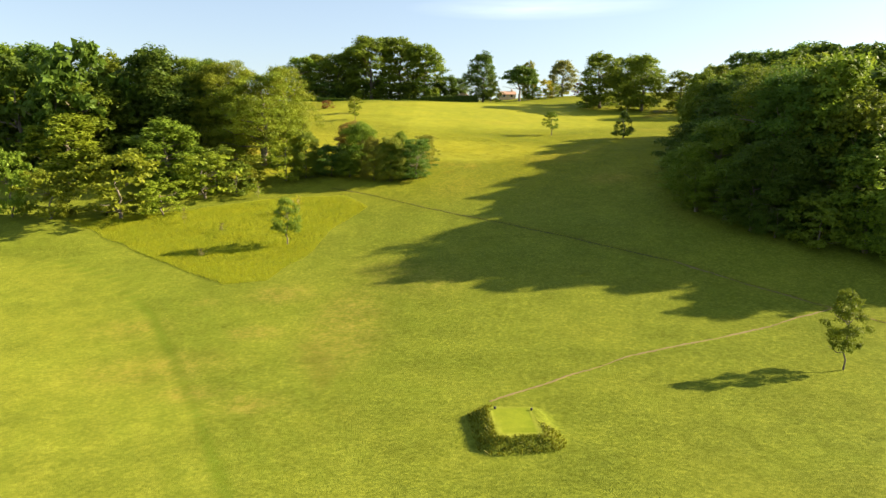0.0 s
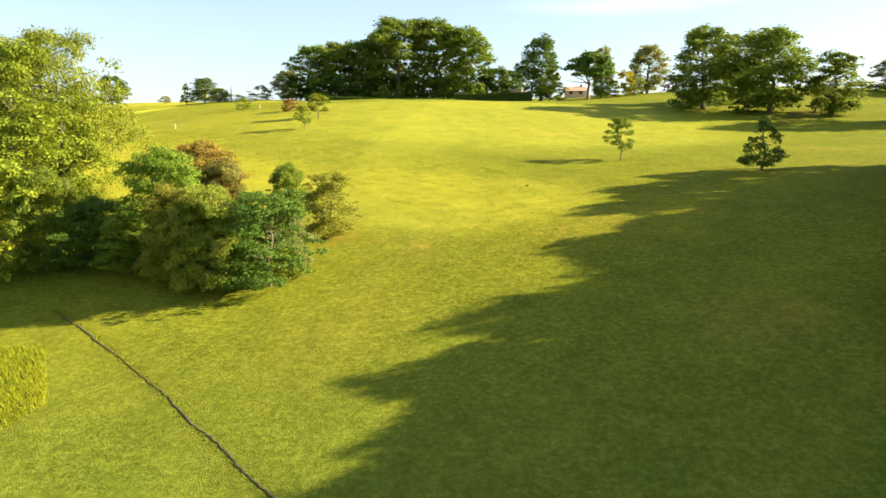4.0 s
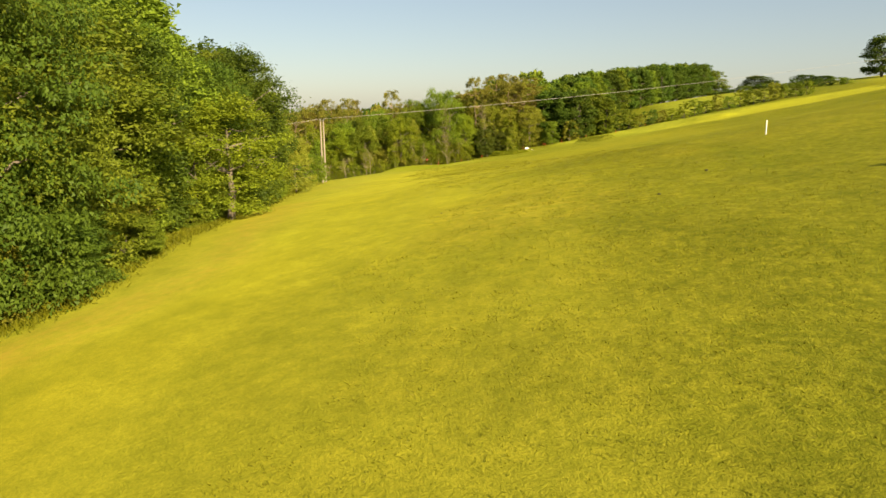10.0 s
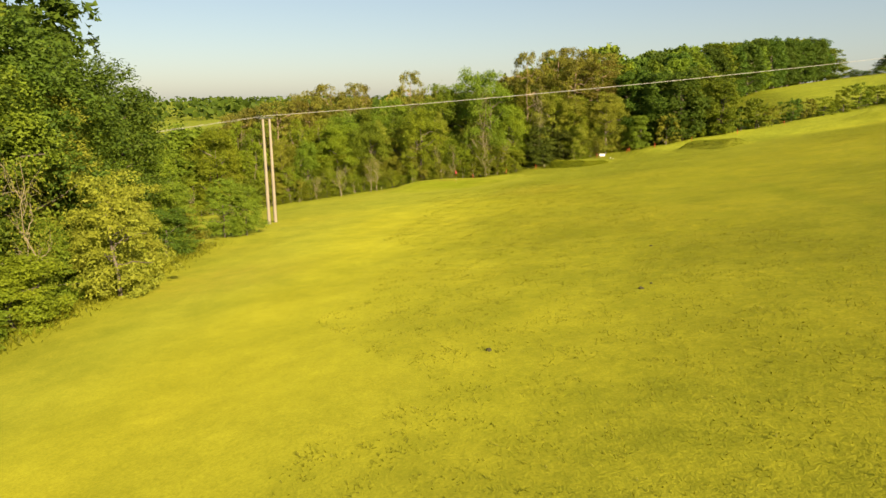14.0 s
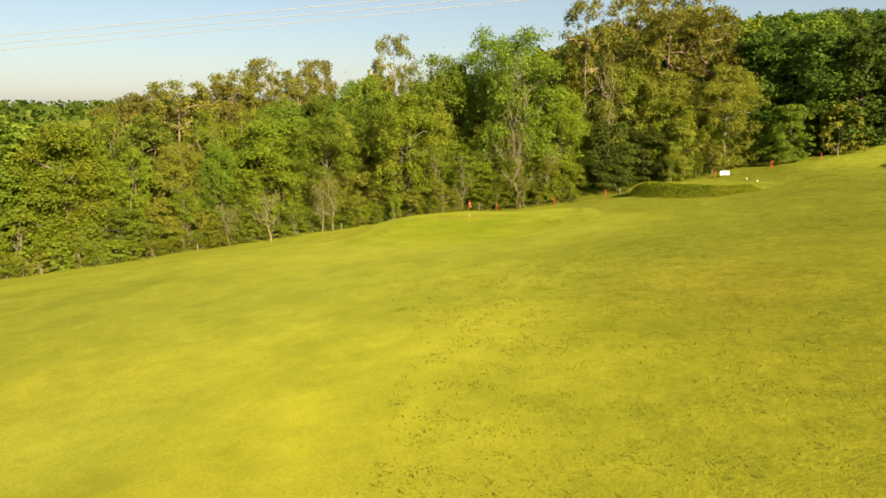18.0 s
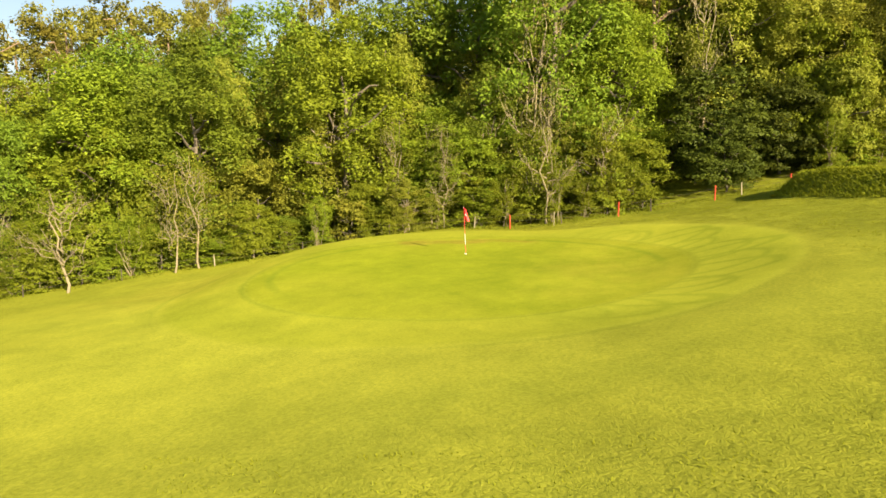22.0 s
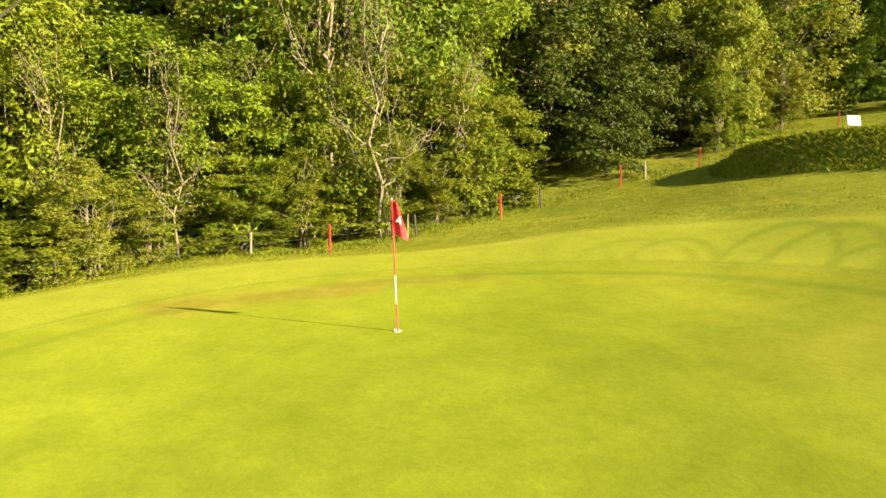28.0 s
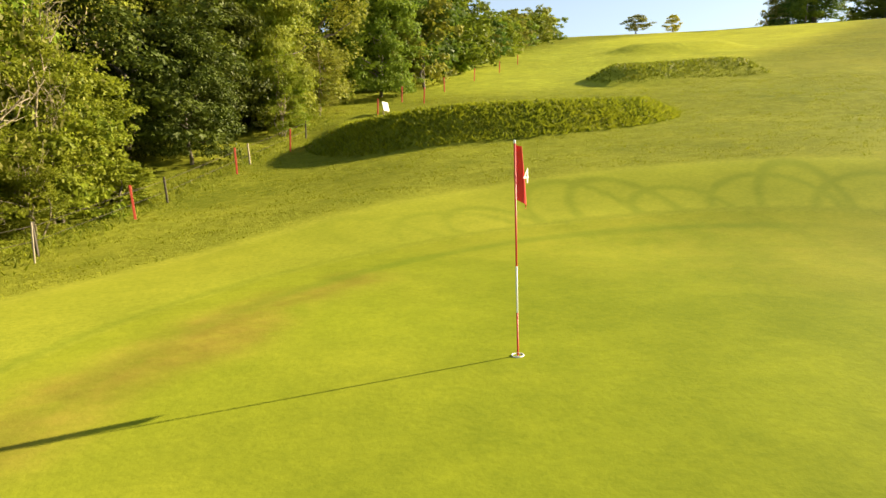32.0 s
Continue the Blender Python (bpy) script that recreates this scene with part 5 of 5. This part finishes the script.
def lathe(name, profile, mat, n=16, close=True):
    vs, fs = [], []
    for r, z in profile:
        vs += ring(r, z, n)
    for i in range(len(profile) - 1):
        for j in range(n):
            fs.append((i * n + j, i * n + (j + 1) % n, (i + 1) * n + (j + 1) % n, (i + 1) * n + j))
    me = bpy.data.meshes.new(name)
    me.from_pydata(vs, [], fs + ([tuple(range((len(profile) - 1) * n, len(profile) * n))] if close else []))
    for p in me.polygons:
        p.use_smooth = len(p.vertices) == 4
    me.materials.append(mat)
    return me


FLAG = (-175.2, 210.3)
FLAG_Z = float(height(*FLAG))
fl = thing("golf_flag", "red golf flag on a red and white striped pole", "flag")
fl.matrix_basis = pose(FLAG[0], FLAG[1], FLAG_Z, 0, 0, 0) @ Matrix.Rotation(radians(2.6), 4, Vector((0.6, -0.75, 0)))
for i, (z0, z1, m) in enumerate(((-0.12, 0.42, RED), (0.42, 0.86, WHITE), (0.86, 1.98, RED))):
    under("pole_section", lathe("pole_section", [(0.009, z0), (0.009, z1)], m, 10), fl, "white painted pole section" if i == 1 else "red painted pole section")
under("pole_cap", lathe("pole_cap", [(0.012, 1.98), (0.012, 2.0), (0.006, 2.012)], WHITE, 10), fl)


def flag_cloth():
    """Cloth hanging limp in folds from the top of the pole."""
    nu, nv, vs = 14, 16, []
    for i in range(nu):
        u = i / (nu - 1)
        for j in range(nv):
            w = j / (nv - 1)
            x = 0.010 + u * (0.070 + 0.150 * w)
            y = 0.032 * math.sin(u * 6.5 + w * 1.5) * (0.3 + u)
            z = 1.975 - 0.035 * u - w * (0.49 + 0.09 * u)
            vs.append((x, y, z))
    fs = [(i * nv + j, (i + 1) * nv + j, (i + 1) * nv + j + 1, i * nv + j + 1) for i in range(nu - 1) for j in range(nv - 1)]
    me = bpy.data.meshes.new("flag_cloth")
    me.from_pydata(vs, [], fs)
    for p in me.polygons:
        p.use_smooth = True
    me.materials.append(RED)
    return me


cloth = under("flag_cloth", flag_cloth(), fl, "limp red flag cloth")
cloth.matrix_basis = pose(0, 0, 0, 0, 0, 38)
num = bpy.data.curves.new("flag_numeral", "FONT")
num.body, num.size, num.extrude, num.align_x = "4", 0.19, 0.002, "CENTER"
num.materials.append(WHITE)
nob = new("flag_numeral", num)
nob.parent = fl
nob.matrix_basis = pose(0, 0, 0, 0, 0, 38) @ pose(0.095, -0.055, 1.62, 90, 0, 0)
cup = thing("hole_cup", "white rimmed hole cup in the green", "golf hole")
cup.location = (FLAG[0], FLAG[1], FLAG_Z + 0.005)
under("rim", lathe("rim", [(0.054, -0.1), (0.054, 0.004), (0.060, 0.005), (0.061, -0.01)], WHITE, 20, False), cup)
under("cup_floor", lathe("cup_floor", [(0.054, -0.02), (0.02, -0.02), (0.012, -0.02)], WHITE, 20), cup)


# ---- fence, stakes and posts ----
def box_mesh(name, sx, sy, sz, mat, bevel=0.004, taper=1.0):
    bm = bmesh.new()
    bmesh.ops.create_cube(bm, size=1.0)
    for v in bm.verts:
        k = taper if v.co.z > 0 else 1.0
        v.co = Vector((v.co.x * sx * k, v.co.y * sy * k, (v.co.z + 0.5) * sz))
    bmesh.ops.bevel(bm, geom=bm.edges, offset=bevel, segments=1, affect="EDGES")
    me = bpy.data.meshes.new(name)
    bm.to_mesh(me)
    bm.free()
    me.materials.append(mat)
    return me


STAKE = box_mesh("stake", 0.055, 0.055, 0.95, RED_STAKE)


def stake(x, y, lean=0.0):
    ob = tagged(new("red_stake", STAKE), "red painted wooden boundary stake in grass", "stake", "red stakes along the wood")
    ob.matrix_basis = pose(x, y, float(height(x, y)) - 0.12, lean, lean * 0.6, 20)
    return ob


for sx, sy, sl in ((-177.5, 231.0, 2), (-179.1, 227.2, -4), (-181.1, 222.2, -7), (-183.3, 216.5, 4), (-188.6, 211.0, 3), (-173.6, 236.6, 1), (-171.7, 242.0, 1), (-170.7, 240.9, 2), (-168.7, 245.2, -3), (-165.6, 250.5, 2), (-162.0, 257.0, 1), (-158.5, 263.5, 0)):
    stake(sx, sy, sl)


def cable(name, pts, radius, mat, label="", parent=None):
    """A thin cable through points."""
    cu = bpy.data.curves.new(name, "CURVE")
    cu.dimensions, cu.bevel_depth, cu.bevel_resolution = "3D", radius, 1
    sp = cu.splines.new("POLY")
    sp.points.add(len(pts) - 1)
    for p, q in zip(sp.points, pts):
        p.co = (*q, 1)
    cu.materials.append(mat)
    ob = new(name, cu)
    ob.parent = parent
    return tagged(ob, label)


wood(FENCE_LINE, [
    (1.5, 1.7, ["bush", "thicket"], ["leaf_fresh", "leaf_fresh", "leaf_fresh", "leaf_olive"], (1.2, 4.0), (1.0, 1.9)),
], 23, "undergrowth behind the fence", (-181.0, 230.0, 4.0))
fence = thing("wire_fence", "wire fence with thin wooden posts along the wood", "fence")
tops = []
fl_len = sum(math.dist(a, b) for a, b in zip(FENCE_LINE, FENCE_LINE[1:]))
POST = [box_mesh("post", 0.05, 0.05, 0.8, m, 0.006) for m in (WOOD_DARK, WOOD, WOOD_DARK)]
for i in range(15):
    p = along(FENCE_LINE, fl_len * i / 15 + 0.3)
    z = float(height(p[0], p[1]))
    po = under("post", POST[i % 3], fence)
    po.matrix_basis = pose(p[0], p[1], z - 0.1, plant_rng.uniform(-5, 5), plant_rng.uniform(-5, 5), plant_rng.uniform(0, 90))
    tops.append((p[0], p[1], z))
for hgt in (0.32, 0.62):
    cable("wire", [(x, y, z + hgt) for x, y, z in tops], 0.004, WOOD_DARK, "", fence)


def marker(name, x, y, hgt, mat, label, cat, group=""):
    """A slim post with a rounded cap."""
    ob = tagged(new(name, lathe(name, [(0.035, -0.15), (0.035, hgt * 0.9), (0.028, hgt * 0.97), (0.010, hgt)], mat, 10)), label, cat, group)
    ob.location = (x, y, float(height(x, y)))
    return ob


marker("distance_post", -47.9, 187.1, 1.0, WHITE, "white distance post on the fairway slope", "post").scale = (1.25, 1.25, 1)
for mx, my in ((-45.4, 220.4), (-55.0, 288.0), (-48.0, 287.0), (-22.0, 284.0), (-13.0, 283.0), (-6.0, 283.0)):
    marker("marker_post", mx, my, 1.0, WHITE, "small white marker post on the hilltop", "post", "white posts on the hilltop")


marker("fence_post", -182.2, 218.7, 0.8, WOOD, "slim pale wooden post in grass beside the wire fence", "post").scale = (0.55, 0.55, 1)
marker("shrub_post", -9.6, 128.0, 1.0, WOOD, "thin pale wooden post beside a shrub", "post")


def tee_marker(x, y, mat, label):
    ob = tagged(new("tee_marker", lathe("tee_marker", [(0.02, -0.05), (0.07, 0.02), (0.085, 0.07), (0.07, 0.12), (0.03, 0.15)], mat, 12)), label, "tee marker", "tee markers")
    ob.location = (x, y, float(height(x, y)) + 0.02)


tee_marker(3.2, 40.5, BLACK, "small dark tee marker on mown grass")
tee_marker(5.4, 40.3, BLACK, "small dark tee marker on mown grass")
tee_marker(-169.1, 236.6, WHITE, "small white tee marker on the raised tee")
tee_marker(-166.6, 235.6, WHITE, "small white tee marker on the raised tee")

board = thing("sign_board", "plain white board on two short legs at the tee", "sign")
board.matrix_basis = pose(-173.1, 237.4, float(height(-173.1, 237.4)), 0, 0, 68)
pb = under("panel", box_mesh("panel", 0.95, 0.04, 0.42, WHITE, 0.01), board)
pb.matrix_basis = pose(0, 0, 0.14, -12, 0, 0)
for lx in (-0.36, 0.36):
    lg = under("leg", box_mesh("leg", 0.05, 0.05, 0.35, WOOD, 0.005), board)
    lg.matrix_basis = pose(lx, 0.05, -0.08)


def clod(x, y, s, seed):
    """A lump of dark earth on the turf."""
    bm = bmesh.new()
    bmesh.ops.create_icosphere(bm, subdivisions=2, radius=1.0)
    for v in bm.verts:
        k = 1 + 0.35 * noise.noise(v.co * 1.7 + Vector((seed, 0, 0)))
        v.co = Vector((v.co.x * s * k, v.co.y * s * 0.75 * k, v.co.z * s * 0.55 * k))
    me = bpy.data.meshes.new("earth_clod")
    bm.to_mesh(me)
    bm.free()
    me.materials.append(EARTH)
    ob = tagged(new("earth_clod", me), "small dark clod of earth on the fairway", "clod", "clods on the fairway")
    ob.location = (x, y, float(height(x, y)) + s * 0.15)


for i, (cx, cy, cs) in enumerate(((-61.1, 168.7, 0.11), (-59.8, 170.7, 0.12), (-80.8, 178.1, 0.16), (-84.2, 185.6, 0.18), (-84.6, 186.3, 0.1), (-92.8, 192.0, 0.16), (-37.1, 169.3, 0.14), (-40.2, 174.9, 0.16), (-47.5, 162.5, 0.1), (12.9, 141.5, 0.22))):
    clod(cx, cy, cs * 0.7, i * 3.1)

# ---- power line ----


def power_pole(x, y, top, label):
    z = float(height(x, y)) - 0.3
    L = top - z
    e = thing("power_pole", label, "utility pole", "power poles")
    e.location = (x, y, z)
    under("shaft", lathe("shaft", [(0.20, 0.0), (0.17, L * 0.5), (0.12, L - 0.02), (0.10, L)], CONCRETE, 14), e)
    return e


PA, PB = (-141.7, 176.4), (-142.9, 177.2)
power_pole(*PA, 11.9, "tall pale concrete power pole standing in rough grass")
power_pole(*PB, 11.9, "tall pale concrete power pole standing in rough grass")
arm = thing("cross_arm", "steel cross arm with insulators on the power poles", "cross arm")
arm.matrix_basis = pose((PA[0] + PB[0]) / 2, (PA[1] + PB[1]) / 2, 11.95, 0, 0, -33.7)
under("beam", box_mesh("beam", 3.0, 0.10, 0.10, STEEL, 0.01), arm)
for ix in (-1.35, 0.0, 1.35):
    io = under("insulator", lathe("insulator", [(0.03, 0.0), (0.07, 0.04), (0.03, 0.07), (0.07, 0.11), (0.03, 0.14), (0.06, 0.17), (0.02, 0.2)], BLACK, 10), arm, "dark insulator")
    io.location = (ix, 0, 0.1)
power_pole(-85.0, 297.5, 26.1, "pale power pole among trees on the hill")
power_pole(-166.0, 88.0, 3.5, "pale power pole behind the valley wood")
ca, sa_ = math.cos(radians(-33.7)), math.sin(radians(-33.7))
for ix in (-1.35, 0.0, 1.35):
    a = ((PA[0] + PB[0]) / 2 + ix * ca, (PA[1] + PB[1]) / 2 + ix * sa_, 12.22)
    for b, sag in (((-85.0 + ix * 0.1, 297.5, 26.0), 1.5), ((-166.0 + ix * 0.1, 88.0, 3.45), 1.0)):
        pts = []
        for i in range(25):
            u = i / 24
            pts.append((a[0] + (b[0] - a[0]) * u, a[1] + (b[1] - a[1]) * u, a[2] + (b[2] - a[2]) * u - sag * 4 * u * (1 - u)))
        cable("power_line", pts, 0.010, WIRE).name = "power_line"
for o in list(scene.objects):
    if o.name.startswith("power_line"):
        tagged(o, "long thin pale overhead power cable", "cable", "overhead cables")


# ---- house and clipped hedge on the hilltop ----
PLASTER = solid_material("plaster", (0.520, 0.380, 0.270), (0.640, 0.490, 0.360), 0.9, 2.0, 0.2)
ROOF_TILE = solid_material("roof_tile", (0.300, 0.170, 0.110), (0.420, 0.260, 0.180), 0.85, 5.0, 0.5)
GLASS = solid_material("window_glass", (0.020, 0.025, 0.030), (0.040, 0.045, 0.050), 0.1, 1.0, 0.0)
SHUTTER = solid_material("shutter_paint", (0.380, 0.400, 0.380), (0.500, 0.520, 0.500), 0.7, 6.0, 0.1)


def roof_mesh(L, W, rise, eave):
    bm = bmesh.new()
    l, w = L / 2 + eave, W / 2 + eave
    t = 0.18
    prof = [(-w, 0), (0, rise), (w, 0), (w, -t), (0, rise - t), (-w, -t)]
    a = [bm.verts.new((-l, y, z)) for y, z in prof]
    b = [bm.verts.new((l, y, z)) for y, z in prof]
    bm.faces.new(a)
    bm.faces.new(b[::-1])
    for i in range(6):
        bm.faces.new((a[i], b[i], b[(i + 1) % 6], a[(i + 1) % 6]))
    bmesh.ops.recalc_face_normals(bm, faces=bm.faces)
    me = bpy.data.meshes.new("roof")
    bm.to_mesh(me)
    bm.free()
    me.materials.append(ROOF_TILE)
    return me


def wall_mesh(L, W, H, rise):
    bm = bmesh.new()
    prof = [(-W / 2, 0), (W / 2, 0), (W / 2, H), (0, H + rise), (-W / 2, H)]
    a = [bm.verts.new((-L / 2, y, z)) for y, z in prof]
    b = [bm.verts.new((L / 2, y, z)) for y, z in prof]
    bm.faces.new(a)
    bm.faces.new(b[::-1])
    for i in range(5):
        bm.faces.new((a[i], b[i], b[(i + 1) % 5], a[(i + 1) % 5]))
    bmesh.ops.recalc_face_normals(bm, faces=bm.faces)
    me = bpy.data.meshes.new("wall")
    bm.to_mesh(me)
    bm.free()
    me.materials.append(PLASTER)
    return me


def house(x, y, turn, L, W, H, rise, wins):
    e = thing("house", "low farmhouse with peach plaster walls and tiled roof", "house", "houses on the hilltop")
    e.matrix_basis = pose(x, y, float(height(x, y)) - 0.4, 0, 0, turn)
    under("wall", wall_mesh(L, W, H, rise - 0.2), e)
    r = under("roof", roof_mesh(L, W, rise, 0.4), e)
    r.location = (0, 0, H)
    ch = under("chimney", box_mesh("chimney", 0.7, 0.6, 1.6, PLASTER, 0.02), r)
    ch.location = (L * 0.3, 0, rise - 0.7)
    for wx in wins:
        wn = under("window", box_mesh("window", 1.0, 0.10, 1.3, GLASS, 0.01), e, "dark window")
        wn.location = (wx, -W / 2 - 0.01, 1.4)
        for s in (-1, 1):
            sh = under("shutter", box_mesh("shutter", 0.5, 0.06, 1.35, SHUTTER, 0.01), wn)
            sh.location = (s * 0.8, -0.05, 0)
    return e


house(9.5, 325.0, 80, 10, 7, 3.0, 1.9, (-2.5, 2.0))
house(30.0, 336.0, 6, 7, 6, 2.6, 1.6, (-2.0, 1.5))


def clipped_hedge(x0, y0, x1, y1, hgt, wid, seed):
    """A box hedge: leaves all over a long block."""
    rng = np.random.default_rng(seed)
    L = math.hypot(x1 - x0, y1 - y0)
    n = int(L * 420)
    u, side = rng.uniform(0, 1, n), rng.integers(0, 3, n)
    w = np.where(side == 0, -0.5, np.where(side == 1, 0.5, rng.uniform(-0.5, 0.5, n)))
    h = np.where(side == 2, 1.0, rng.uniform(0, 1, n))
    dx, dy = (x1 - x0) / L, (y1 - y0) / L
    jit = rng.normal(size=(n, 3)) * 0.08
    px, py = x0 + u * (x1 - x0) - dy * w * wid, y0 + u * (y1 - y0) + dx * w * wid
    pos = np.stack([px, py, height(px, py) + h * hgt], 1) + jit
    nr = np.stack([-dy * w * 2, dx * w * 2, np.where(side == 2, 1.0, 0.15)], 1)
    v, f = leaves(rng, pos, unit(nr + rng.normal(size=(n, 3)) * 0.45), 0.34)
    return tagged(new("clipped_hedge", mesh_from("clipped_hedge", v, f, LEAF["leaf_dark"])), "long clipped dark green hedge on the hilltop", "hedge")


clipped_hedge(-9.0, 289.0, 14.0, 290.0, 3.0, 2.2, 3)
clipped_hedge(-60.0, 300.0, -9.0, 291.0, 1.6, 2.0, 4)


# ---- golf cart by the wood ----
def golf_cart(x, y, turn):
    e = thing("golf_cart", "small white golf cart parked at the edge of the wood", "golf cart")
    e.matrix_basis = pose(x, y, float(height(x, y)) - 0.02, 0, 0, turn)
    body = under("body", box_mesh("body", 1.15, 2.3, 0.38, WHITE, 0.08), e)
    body.location = (0, 0, 0.28)
    nose = under("nose", box_mesh("nose", 1.1, 0.6, 0.42, WHITE, 0.10, 0.8), e)
    nose.location = (0, 0.85, 0.6)
    seat = under("seat", box_mesh("seat", 1.05, 0.5, 0.18, BLACK, 0.05), e, "dark padded seat")
    seat.location = (0, -0.2, 0.66)
    back = under("backrest", box_mesh("backrest", 1.05, 0.12, 0.45, BLACK, 0.04), e, "dark padded backrest")
    back.location = (0, -0.5, 0.8)
    roof = under("roof", box_mesh("roof", 1.2, 1.9, 0.08, WHITE, 0.03), e)
    roof.location = (0, 0, 1.82)
    for px in (-0.52, 0.52):
        for py in (-0.75, 0.75):
            post = under("roof_post", box_mesh("roof_post", 0.04, 0.04, 1.2, BLACK, 0.005), e)
            post.location = (px, py, 0.64)
    for wx in (-0.55, 0.55):
        for wy in (-0.75, 0.75):
            wh = under("wheel", lathe("wheel", [(0.06, -0.09), (0.2, -0.09), (0.23, -0.05), (0.23, 0.05), (0.2, 0.09), (0.06, 0.09)], BLACK, 18), e, "black tyre")
            wh.matrix_basis = pose(wx, wy, 0.24, 0, 90, 0)
            hub = under("hub", lathe("hub", [(0.12, -0.095), (0.12, 0.095), (0.05, 0.1)], WHITE, 14), wh)
    return e


golf_cart(39.6, 120.6, -27)
